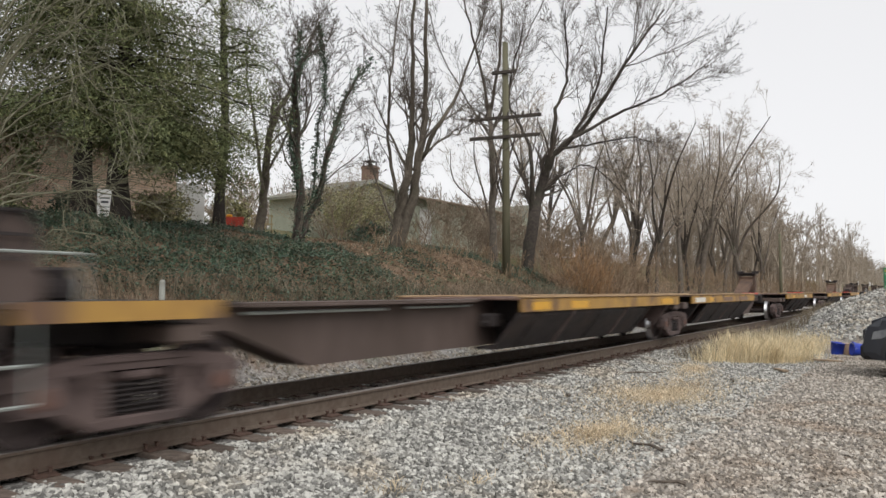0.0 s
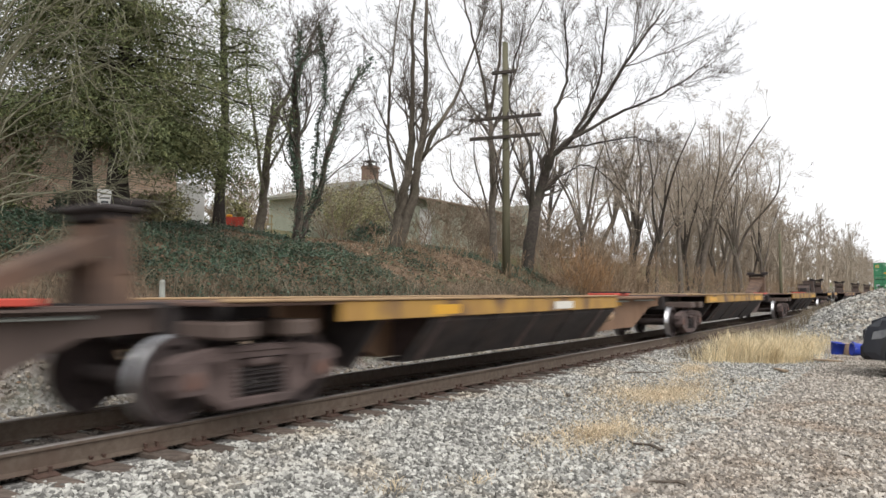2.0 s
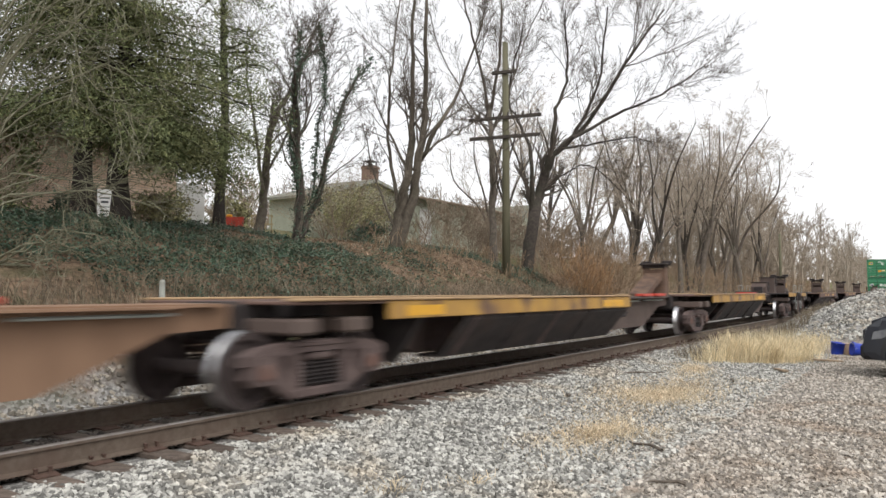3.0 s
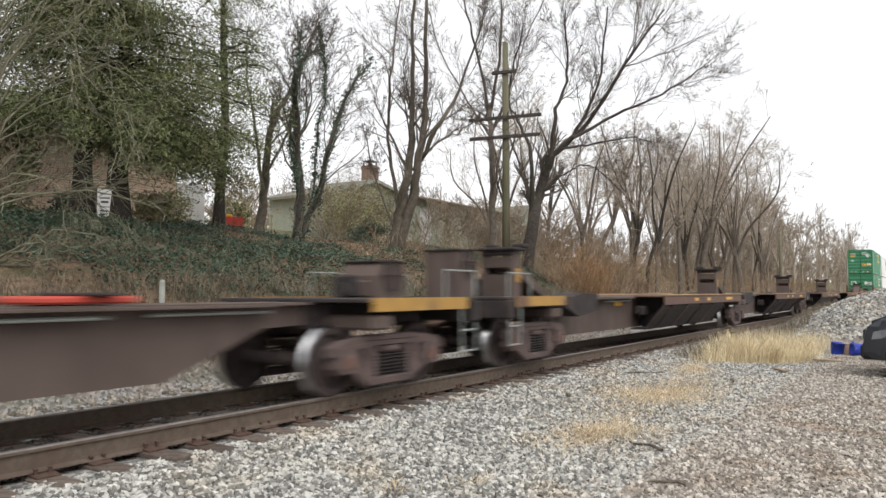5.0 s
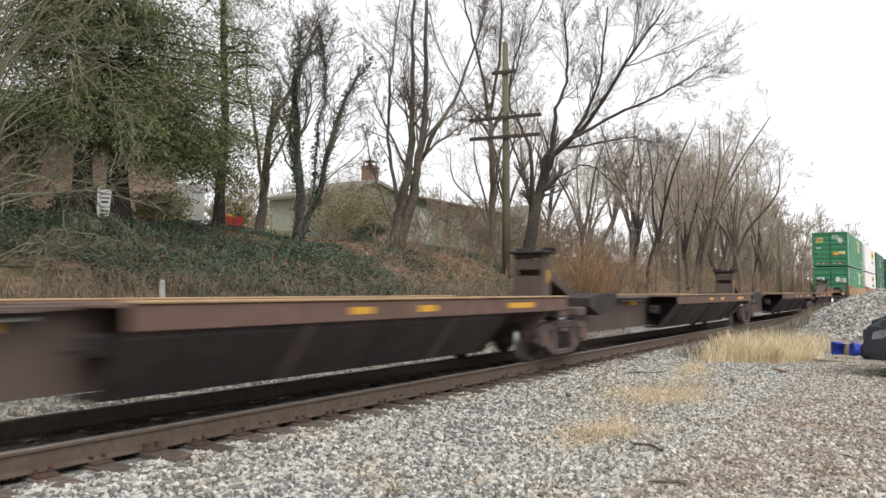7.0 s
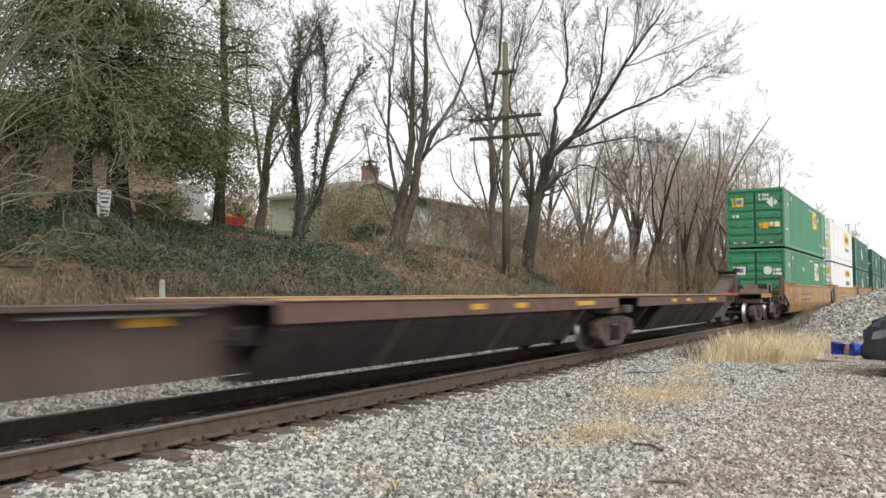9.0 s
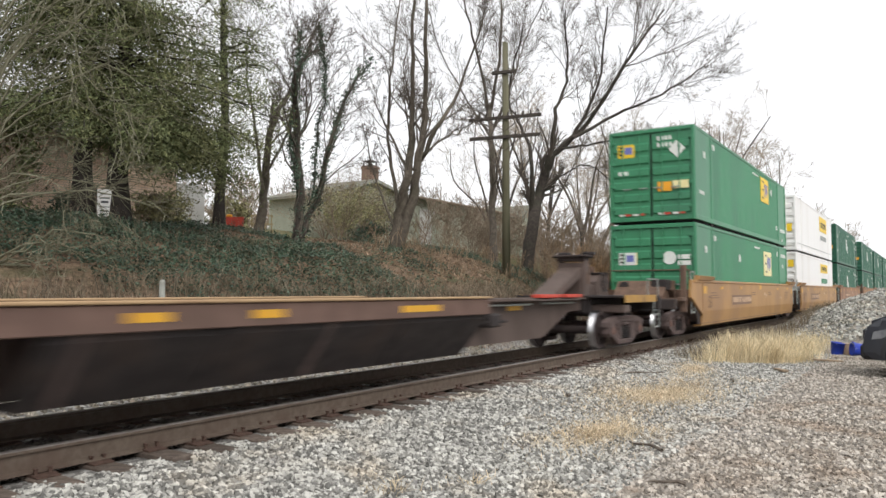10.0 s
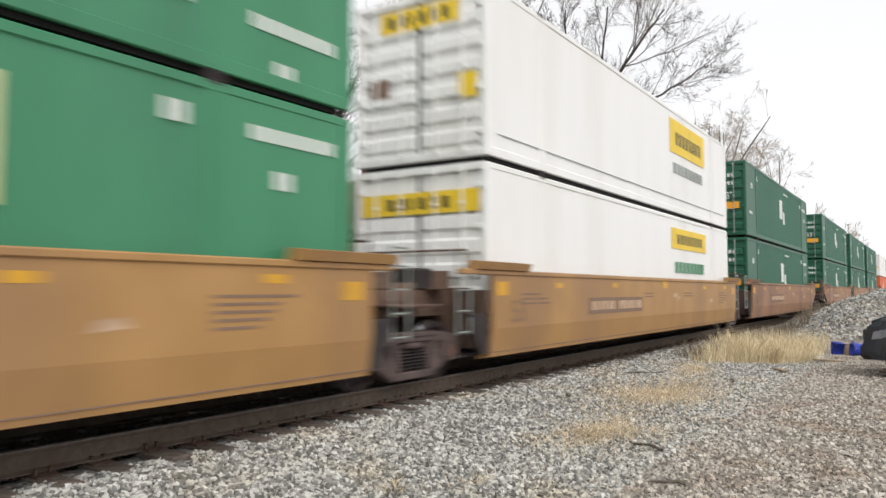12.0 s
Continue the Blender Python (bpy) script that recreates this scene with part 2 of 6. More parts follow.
# ---- ground ----
def ground_material():
    m = bpy.data.materials.new("gravel_yard_and_leafy_bank")
    m.use_nodes = True
    nt = m.node_tree
    N, L = nt.nodes, nt.links
    bsdf = N["Principled BSDF"]
    bsdf.inputs["Roughness"].default_value = 0.95
    bsdf.inputs["Specular IOR Level"].default_value = 0.2
    co = N.new("ShaderNodeTexCoord").outputs["Object"]
    sep = N.new("ShaderNodeSeparateXYZ")
    L.new(co, sep.inputs[0])

    def tex(kind, s, detail=5):
        n = N.new(kind)
        n.inputs["Scale"].default_value = s
        if kind == "ShaderNodeTexNoise":
            n.inputs["Detail"].default_value = detail
        L.new(co, n.inputs["Vector"])
        return n

    def span(v, a, b, c=0.0, d=1.0):
        r = N.new("ShaderNodeMapRange")
        for k, val in zip(("From Min", "From Max", "To Min", "To Max"), (a, b, c, d)):
            r.inputs[k].default_value = val
        L.new(v, r.inputs["Value"])
        return r.outputs["Result"]

    def mix(f, a, b):
        x = N.new("ShaderNodeMixRGB")
        for s, v in (("Fac", f), ("Color1", a), ("Color2", b)):
            if isinstance(v, tuple):
                x.inputs[s].default_value = (*v, 1)
            else:
                L.new(v, x.inputs[s])
        return x.outputs["Color"]

    def math_node(op, a, b):
        x = N.new("ShaderNodeMath")
        x.operation = op
        for i, v in enumerate((a, b)):
            if isinstance(v, (int, float)):
                x.inputs[i].default_value = v
            else:
                L.new(v, x.inputs[i])
        return x.outputs[0]

    cells = tex("ShaderNodeTexVoronoi", 21)
    tone = N.new("ShaderNodeSeparateColor")
    L.new(cells.outputs["Color"], tone.inputs[0])
    gravel = mix(span(tone.outputs[0], 0, 1), (0.11, 0.105, 0.098), (0.40, 0.39, 0.37))
    dirt = mix(span(tone.outputs[1], 0, 1), (0.15, 0.12, 0.092), (0.38, 0.335, 0.28))
    big = tex("ShaderNodeTexNoise", 0.5, 6)
    side = math_node("ADD", sep.outputs["Y"], span(big.outputs["Fac"], 0.3, 0.7, -1.6, 1.6))
    yard = mix(span(side, -3.9, -5.6), gravel, dirt)
    litter = mix(span(tex("ShaderNodeTexNoise", 9, 8).outputs["Fac"], 0.35, 0.65), (0.11, 0.075, 0.05), (0.27, 0.19, 0.13))
    litter = mix(span(tex("ShaderNodeTexNoise", 0.8, 4).outputs["Fac"], 0.5, 0.62), litter, (0.10, 0.10, 0.055))
    garden = mix(span(tex("ShaderNodeTexNoise", 3, 6).outputs["Fac"], 0.4, 0.6), (0.12, 0.13, 0.055), (0.19, 0.16, 0.09))
    edge = math_node("ADD", sep.outputs["Y"], span(tex("ShaderNodeTexNoise", 1.3, 5).outputs["Fac"], 0.3, 0.7, -0.35, 0.35))
    bank = mix(span(edge, 11, 13.5), litter, garden)
    # between the rails the ground is painted dark for the train's shade
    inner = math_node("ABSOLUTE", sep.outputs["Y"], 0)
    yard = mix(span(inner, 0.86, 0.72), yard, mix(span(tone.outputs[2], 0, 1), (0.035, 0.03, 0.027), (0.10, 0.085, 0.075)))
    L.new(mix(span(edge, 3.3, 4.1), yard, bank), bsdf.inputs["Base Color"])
    b = N.new("ShaderNodeBump")
    b.inputs["Strength"].default_value, b.inputs["Distance"].default_value = 0.8, 0.03
    L.new(math_node("ADD", cells.outputs["Distance"], tex("ShaderNodeTexNoise", 30).outputs["Fac"]), b.inputs["Height"])
    L.new(b.outputs["Normal"], bsdf.inputs["Normal"])
    return m


M["ground"] = ground_material()


def steps(stops):
    """Grid lines from (start, step) pairs."""
    out = []
    for (a, s), (b, _) in zip(stops, stops[1:]):
        out.extend(np.arange(a, b - s * 0.5, s))
    out.append(stops[-1][0])
    return np.array(out)


gx = steps([(-900, 150), (-150, 20), (-30, 3), (-3, 0.3), (34, 0.6), (70, 3), (130, 15), (400, 100), (2600, 1)])
gy = steps([(-1400, 200), (-200, 30), (-20, 2), (-10, 0.22), (12, 0.7), (30, 4), (90, 30), (300, 200), (1500, 1)])
GX, GY = np.meshgrid(gx, gy)
nx, ny = len(gx), len(gy)
ids = np.arange(nx * ny).reshape(ny, nx)
gf = np.stack([ids[:-1, :-1], ids[:-1, 1:], ids[1:, 1:], ids[1:, :-1]], -1).reshape(-1, 4)
ground = new("ground", fast_mesh("ground", np.stack([GX, GY, ground_z(GX, GY)], -1).reshape(-1, 3), gf, M["ground"], True))
tagged(ground, "grey gravel yard rising to a brown leafy bank", "ground", kind="structure")

# ---- railway track ----
RAIL = 0.7525
track = thing("railway_track", "single track of rusty rails on weathered wooden ties", "track", kind="structure")
X0, X1 = -14.0, 420.0


def rail(y):
    foot = Build().prism([(-0.07, -0.202), (0.07, -0.202), (0.07, -0.192), (0.012, -0.172), (0.009, -0.045), (0.034, -0.036), (0.034, -0.012),
                          (-0.034, -0.012), (-0.034, -0.036), (-0.009, -0.045), (-0.012, -0.172), (-0.07, -0.192)], X0, X1, "x")
    r = part("rail", foot, M["rail_side"], track, "rusty steel rail", pose(0, y, 0))
    head = Build().prism([(-0.034, -0.012), (0.034, -0.012), (0.034, -0.008), (0.026, 0.0), (-0.026, 0.0), (-0.034, -0.008)], X0, X1, "x")
    part("rail_head", head, M["rail_head"], r, "polished running surface")


rail(-RAIL)
rail(RAIL)

# ---- the train's parts ----
AXLE_Z, WHEEL_R = 0.42, 0.42


def wheelset():
    b = Build()
    for s in (-1, 1):
        b.lathe([(0.05, s * 0.86), (0.10, s * 0.845), (0.13, s * 0.80), (0.30, s * 0.755), (0.345, s * 0.815), (0.412, s * 0.815), (0.42, s * 0.812)])
        b.lathe([(0.445, s * 0.685), (0.36, s * 0.685), (0.30, s * 0.72), (0.13, s * 0.70), (0.09, s * 0.66)])
        for k in range(6):
            a = k * math.pi / 3
            b.bar((0.22 * math.cos(a), s * 0.775, 0.22 * math.sin(a)), (0.22 * math.cos(a), s * 0.79, 0.22 * math.sin(a)), 0.02, 6)
    b.lathe([(0.085, -0.86), (0.085, 0.86)], 12)
    return b


def tread(s):
    return Build().lathe([(0.42, s * 0.812), (0.422, s * 0.72), (0.445, s * 0.71), (0.445, s * 0.685)])


def side_frame(s):
    """A cast side frame: arched top chord, thick arms to the pedestals, bulging journal ends and an open spring window."""
    y0, y1 = s * 0.92, s * 1.06
    b = Build()
    b.prism([(-1.17, 0.50), (-1.15, 0.60), (-0.98, 0.67), (-0.48, 0.73), (0.48, 0.73), (0.98, 0.67), (1.15, 0.60), (1.17, 0.50),
             (1.02, 0.50), (0.42, 0.60), (-0.42, 0.60), (-1.02, 0.50)], y0, y1 + s * 0.02)
    for d in (-1, 1):
        b.prism([(d * 0.62, 0.64), (d * 1.10, 0.56), (d * 1.13, 0.36), (d * 1.06, 0.28), (d * 0.78, 0.28), (d * 0.46, 0.11), (d * 0.34, 0.17), (d * 0.40, 0.26), (d * 0.62, 0.46)], y0, y1)
        b.prism([(d * 0.36, 0.64), (d * 0.52, 0.64), (d * 0.46, 0.18), (d * 0.34, 0.18)], y0, y1 + s * 0.015)
        b.prism([(d * 0.70, 0.36), (d * 0.76, 0.58), (d * 1.02, 0.58), (d * 1.09, 0.36), (d * 1.0, 0.29), (d * 0.78, 0.29)], y1, y1 + s * 0.05)
        b.prism([(d * 0.55, 0.60), (d * 0.60, 0.64), (d * 1.05, 0.60), (d * 1.05, 0.56)], y1, y1 + s * 0.035)
    b.box(-0.48, 0.48, y0 - s * 0.04, y1 + s * 0.02, 0.09, 0.20, 0.02)
    b.box(-0.5, 0.5, y1, y1 + s * 0.04, 0.66, 0.72, 0.012)
    return b


def spring():
    b = Build()
    for k in range(6):
        z = 0.225 + k * 0.045
        b.box(-0.075, 0.075, -0.07, 0.07, z, z + 0.026, 0.012)
    b.box(-0.04, 0.04, -0.04, 0.04, 0.21, 0.49)
    return b


def make_truck():
    t = thing("railway_truck", "dusty brown cast-steel truck with two wheelsets on the rails", "railway truck", "trucks under the train")
    for s in (-1, 1):
        f = part("side_frame", side_frame(s), M["truck"], t, "arched cast-steel side frame")
        coil = spring()
        for k in (-0.22, 0.0, 0.22):
            part("spring", coil, M["dark_steel"], f, at=pose(k, s * 1.0, 0))
        for d in (-1, 1):
            cap = Build().lathe([(0.0, s * 1.13), (0.07, s * 1.13), (0.095, s * 1.11), (0.10, s * 0.9)], 14, d * 0.889, AXLE_Z)
            part("journal_cap", cap, M["orange_box"], f, "rust-red bearing cap")
    bol = Build().box(-0.2, 0.2, -1.1, 1.1, 0.50, 0.585, 0.03).box(-0.16, 0.16, -0.6, 0.6, 0.4, 0.52, 0.03)
    part("bolster", bol, M["truck"], t)
    beams = Build()
    for d in (-1, 1):
        beams.box(d * 0.36, d * 0.44, -0.8, 0.8, 0.30, 0.38, 0.02)
        beams.prism([(d * 0.40, 0.25), (d * 0.47, 0.25), (d * 0.49, 0.55), (d * 0.43, 0.55)], -0.83, -0.70)
    part("brake_beam", beams, M["dark_steel"], t)
    for d in (-1, 1):
        w = part("wheelset", wheelset(), M["wheel"], t, "dark steel wheels on an axle", pose(d * 0.889, 0, AXLE_Z))
        for s in (-1, 1):
            part("tread", tread(s), M["tread"], w, "shiny worn wheel tread", smooth=True)
    return t


# Where everything sits along the train, in metres from the first container's doors.
SPEED = 15.78
DOORS_AT_0 = 30.03 + 9.5 * SPEED
CAR_1 = [-175.8, -159.3, -142.8, -126.1, -109.5, -93.2]
CAR_2 = [-88.9, -72.6, -56.2, -39.3, -21.9, -5.4]
WELL_TRUCKS = [-1.1, 17.75, 37.1, 56.3, 60.4, 79.7, 99.1, 118.4, 122.5, 141.8, 161.2, 180.5]
MOVING, ROLLING = [], []


def on_train(ob, u):
    """Couples a thing to the train at u."""
    MOVING.append((ob, u))
    ob.matrix_basis = pose(u + DOORS_AT_0, 0, 0)
    return ob


first_truck = make_truck()
for i, u in enumerate(CAR_1 + CAR_2 + WELL_TRUCKS):
    t = first_truck if i == 0 else copy_thing(first_truck, Matrix.Identity(4))
    on_train(t, u)
    ROLLING.extend(o for o in t.children if o.name.startswith("wheelset"))


def stanchion(parent, x, lean, body, raised=True):
    """A trailer hitch: head plate on a post with a sloping strut; folded down when not raised."""
    if not raised:
        h = part("folded_hitch", Build().box(x - 1.3, x - 0.25, -0.36, 0.36, 1.16, 1.235, 0.02), M["red"], parent, "red trailer hitch folded flat")
        part("hitch_jaw", Build().box(x - 0.85, x - 0.5, -0.5, 0.5, 1.235, 1.27, 0.01), M["dark_steel"], h)
        return
    post = Build()
    for s in (-1, 1):
        post.prism([(x - 0.19, 1.14), (x + 0.19, 1.14), (x + 0.12, 2.02), (x - 0.12, 2.02)], s * 0.34, s * 0.27)
    post.box(x - 0.14, x + 0.14, -0.28, 0.28, 1.72, 1.94, 0.02).box(x - 0.2, x - 0.13, -0.28, 0.28, 1.14, 1.6)
    h = part("hitch_post", post, body, parent, "steel trailer-hitch post")
    part("head_plate", Build().box(x - 0.27, x + 0.27, -0.42, 0.42, 2.06, 2.12, 0.02).box(x - 0.18, x + 0.18, -0.34, 0.34, 1.98, 2.06, 0.01).box(x + 0.1, x + 0.29, -0.46, -0.16, 2.12, 2.2, 0.02).box(x + 0.1, x + 0.29, 0.16, 0.46, 2.12, 2.2, 0.02), M["dark_steel"], h, "fifth-wheel plate")
    a, e = (x + lean * 0.12, 1.84), (x + lean * 1.6, 1.16)
    part("strut", Build().prism([(a[0], a[1]), (a[0], a[1] - 0.2), (e[0] - lean * 0.26, e[1]), (e[0], e[1]), (e[0], e[1] + 0.06)], -0.26, 0.26), body, h, "sloping strut")
    part("foot", Build().box(x - 0.4, x + 0.4, -0.46, 0.46, 1.11, 1.16, 0.01), M["dark_steel"], h)
    part("decal", Build().box(x - 0.02, x + 0.14, -0.352, -0.34, 1.45, 1.72), M["yellow"] if lean > 0 else M["rust"], h)


def spine_unit(u0, u1, style, car, hitch=None, folded=False, tank=False, tan=False):
    """One platform of a spine car from truck to truck: fish-belly centre sill, side wheel decks, brackets, fittings."""
    n = u1 - u0
    yellow = car == 1
    word = "faded yellow" if yellow else "rusty brown"
    t = thing("spine_car_unit", "empty " + word + " spine car platform riding between two trucks", "railway car", "spine car platforms")
    side, sill = (M["yellow"], M["grey_sill"]) if yellow else (M["deck_brown"], M["grey_sill"])
    if tan:
        sill = M["sill_tan"]
    b = Build().prism([(0.25, 1.13), (n - 0.25, 1.13), (n - 0.25, 0.88), (n - 1.55, 0.84), (n - 2.9, 0.34), (2.9, 0.34), (1.55, 0.84), (0.25, 0.88)], -0.34, 0.34)
    b.box(0.9, n - 0.9, -0.47, 0.47, 1.11, 1.145)
    s = part("centre_sill", b, sill, t, "deep dusty fish-belly centre sill")
    for e in (0.1, n - 0.75):
        part("end_casting", Build().box(e, e + 0.65, -0.52, 0.52, 0.72, 1.16, 0.05), M["dark_steel"], t)
        part("crossbearer", Build().box(e + 0.1, e + 0.5, -1.28, 1.28, 0.80, 0.98, 0.03), M["grey_sill"], t)
    d0, d1 = (1.0, n - 6.7) if style == "fore" else (7.0, n - 0.35)
    for q in (-1, 1):
        deck = Build().box(d0 - (1.7 if style == "fore" else 0), d1, q * 0.45, q * 1.28, 1.13, 1.17, 0.01)
        d = part("wheel_deck", deck, M["deck_brown"], t, "steel trailer wheel deck")
        part("edge_beam", Build().box(d0, d1, q * 1.23, q * 1.30, 0.93, 1.165, 0.01), side, d, word + " side beam")
        part("kerb_rail", Build().box(d0 - (1.7 if style == "fore" else 0), d1, q * 1.16, q * 1.33, 1.17, 1.203, 0.01), M["deck_wood"], d, "pale worn deck rim")
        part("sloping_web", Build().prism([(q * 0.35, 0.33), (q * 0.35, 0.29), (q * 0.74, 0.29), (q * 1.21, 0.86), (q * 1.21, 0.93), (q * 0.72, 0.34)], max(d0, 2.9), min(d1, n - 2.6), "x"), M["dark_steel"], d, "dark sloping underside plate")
        for k in range(int((d1 - d0) // 1.5)):
            x = d0 + 0.7 + k * 1.5
            part("bracket", Build().prism([(q * 0.36, 1.12), (q * 1.22, 1.12), (q * 1.255, 0.90), (q * 0.80, 0.30), (q * 0.36, 0.36)], x, x + 0.09, "x"), M["truck"] if k % 2 else M["dark_steel"], d)
        rnd = random.Random(int(u0 * 7) + q)
        x = d0 + 0.35
        if not yellow:
            for x0, w in ((d1 - 6.2, 0.42), (d1 - 4.8, 0.42), (d1 - 2.3, 0.9)):
                part("side_panel", Build().box(x0, x0 + w, q * 1.30, q * 1.305, 1.01, 1.095), M["bright_yellow"], d, "orange-yellow reflector panel")
            x = d1
        while x < d1 - 1.0:
            w = rnd.uniform(0.35, 1.3)
            if rnd.random() < (0.55 if yellow else 0.4):
                tone = M["bright_yellow"] if rnd.random() < 0.65 else M["stencil"] if rnd.random() < 0.25 else M["well_mark"]
                part("side_panel", Build().box(x, min(x + w, d1 - 0.1), q * 1.30, q * 1.305, 0.965, 1.10), tone, d)
            x += w + rnd.uniform(0.3, 1.9)
    bare = (n - 6.3, n - 1.6) if style == "fore" else (1.7, 6.6)
    part("flange", Build().box(bare[0], bare[1], -0.62, 0.62, 1.10, 1.125), sill, s)
    part("air_pipe", Build().bar((bare[0], -0.50, 1.03), (bare[0] + 2.6, -0.50, 1.03), 0.022).bar((bare[0] + 3.1, -0.48, 1.04), (bare[1], -0.48, 1.04), 0.02), M["steel_bar"], t, "pale air pipe under the flange")
    if tan or not yellow:
        part("side_marker", Build().box(bare[0] + (4.1 if style == "aft" else 1.9), bare[0] + (4.65 if style == "aft" else 2.45), -0.36, -0.342, 0.92, 1.04), M["bright_yellow"], s)
    if not yellow and style == "aft":
        x = 2.3
        for q in (-1, 1):
            part("deck_stop", Build().prism([(x - 1.1, 1.14), (x - 0.3, 1.24), (x + 0.5, 1.24), (x + 0.5, 0.88), (x - 0.5, 0.78), (x - 1.1, 0.98)], q * 1.1, q * 0.5), M["dark_steel"], t, "flared end stop")
    x = d1 + 0.35 if style == "fore" else d0 - 0.7
    if tank:
        part("air_tank", Build().tube([(x - 0.65, -0.78, 0.76), (x - 0.6, -0.78, 0.76), (x + 0.4, -0.78, 0.76), (x + 0.45, -0.78, 0.76)], [0.10, 0.17, 0.17, 0.10], 14), M["tank"], t, "pale air reservoir", smooth=True)
    part("brake_valve", Build().box(x + 0.7, x + 1.05, -0.72, -0.46, 0.66, 0.90, 0.03).bar((x + 0.5, -0.6, 0.75), (x + 1.4, -0.6, 0.75), 0.03), M["dark_steel"], t)
    if hitch is not None and style == "fore":
        for q0, q1 in ((-2.9, -2.1), (-1.75, -0.9)):
            part("red_pad", Build().box(hitch - u0 + q0, hitch - u0 + q1, -0.6, -0.36, 1.15, 1.22, 0.01), M["red"], t, "red painted pad")
    if hitch is not None:
        stanchion(t, hitch - u0, -1 if style == "fore" else 1, M["rust"] if yellow else M["grey_sill"])
    elif folded:
        stanchion(t, n - 3.0 if style == "fore" else 3.0, 1, None, False)
    return on_train(t, u0)


def car_end(u, way, yellow):
    """The end platform over an outer truck, with its coupler, grab irons and brake gear. way: -1 faces the train's head."""
    t = thing("car_end_platform", "dark end platform with coupler and grab irons over a truck", "railway car", "car ends")
    a, e = (-0.9, 1.8 if way > 0 else 1.55)
    X = lambda v: v * way
    part("end_sill", Build().box(X(a), X(e), -0.42, 0.42, 0.78, 1.13, 0.03).box(X(e - 0.18), X(e), -1.35, 1.35, 0.84, 1.14, 0.02), M["dark_steel"], t)
    part("platform", Build().box(X(a), X(e), -1.3, 1.3, 1.14, 1.19, 0.01), M["dark_steel"], t, "steel walkway plate")
    part("edge_panel", Build().box(X(a + 0.2), X(e - 0.3), -1.315, -1.30, 1.03, 1.2), M["yellow"], t, "yellow edge strip")
    part("edge_panel", Build().box(X(a + 0.2), X(e - 0.3), 1.30, 1.315, 1.03, 1.2), M["yellow"], t, "yellow edge strip")
    part("coupler", Build().box(X(e), X(e + 0.5), -0.10, 0.10, 0.74, 0.96, 0.03).box(X(e + 0.4), X(e + 0.72), -0.16, 0.14, 0.70, 1.0, 0.05), M["rust"], t, "knuckle coupler")
    top = 2.0 if way < 0 else 1.72
    b0, b1 = (0.35, 0.95) if way < 0 else (1.0, 1.72)
    house = part("brake_housing", Build().prism([(X(b0), 1.19), (X(b0), top - 0.2), (X(b0 + 0.16), top), (X(b1), top), (X(b1), 1.19)], 0.0, 0.7).box(X(b0 - 0.12), X(b0), 0.1, 0.6, 1.19, 1.45, 0.03), M["grey_sill"], t, "dusty brown brake housing")
    part("lid", Build().box(X(b0 + 0.1), X(b1 + 0.04), -0.04, 0.74, top, top + 0.035, 0.01), M["dark_steel"], house)
    part("valve", Build().tube([(X(b0 - 0.5), 0.3, 1.3), (X(b0 - 0.16), 0.3, 1.3)], [0.12, 0.12], 12).box(X(b0 - 0.4), X(b0 - 0.25), 0.1, 0.5, 1.19, 1.52, 0.03), M["dark_steel"], t, "dark brake valve")
    part("brake_wheel", Build().lathe([(0.22, 0.0), (0.25, 0.012), (0.25, -0.012), (0.22, 0.0)], 20, X((b0 + b1) / 2), top - 0.2).box(X((b0 + b1) / 2) - 0.22, X((b0 + b1) / 2) + 0.22, -0.01, 0.01, top - 0.215, top - 0.185).box(X((b0 + b1) / 2) - 0.015, X((b0 + b1) / 2) + 0.015, -0.012, 0.008, top - 0.42, top + 0.02), M["dark_steel"], t, at=pose(0, -0.06, 0))
    for s in (-1, 1):
        part("grab_iron", Build().bar((X(e - 0.05), s * 1.28, 1.19), (X(e - 0.05), s * 1.28, 1.58), 0.013).bar((X(e - 0.05), s * 1.28, 1.58), (X(e - 0.85), s * 1.28, 1.58), 0.013).bar((X(e - 0.85), s * 1.28, 1.58), (X(e - 0.85), s * 1.28, 1.19), 0.013), M["steel_bar"], t, "pale grab iron")
        step = Build()
        for d in (0.05, 0.45):
            step.bar((X(e - d), s * 1.3, 0.42), (X(e - d), s * 1.3, 1.05), 0.014)
        for z in (0.42, 0.72):
            step.bar((X(e - 0.05), s * 1.3, z), (X(e - 0.45), s * 1.3, z), 0.016)
        part("sill_step", step, M["steel_bar"], t, "hanging sill step")
    return on_train(t, u)


for i in range(5):
    spine_unit(CAR_1[i], CAR_1[i + 1], "aft" if i == 0 else "fore", 1, {1: -144.0, 3: -110.2}.get(i), folded=i in (2, 4), tank=i in (2, 4), tan=i == 2)
    spine_unit(CAR_2[i], CAR_2[i + 1], "fore" if i == 4 else "aft", 2, {0: -88.3, 1: -72.3, 2: -55.4, 3: -38.0, 4: -5.9}.get(i))
for u, way in ((CAR_1[0], -1), (CAR_1[-1], 1), (CAR_2[0], -1), (CAR_2[-1], 1)):
    car_end(u, way, True)


def lettering(name, words, size, m, parent, label, at):
    """Flat painted characters."""
    fc = bpy.data.curves.new(name, "FONT")
    fc.body, fc.size, fc.extrude = words, size, 0.002
    tmp = new(name, fc)
    me = bpy.data.meshes.new_from_object(tmp)
    bpy.data.objects.remove(tmp)
    me.materials.clear()
    me.materials.append(m)
    return part(name, me, None, parent, label, at)


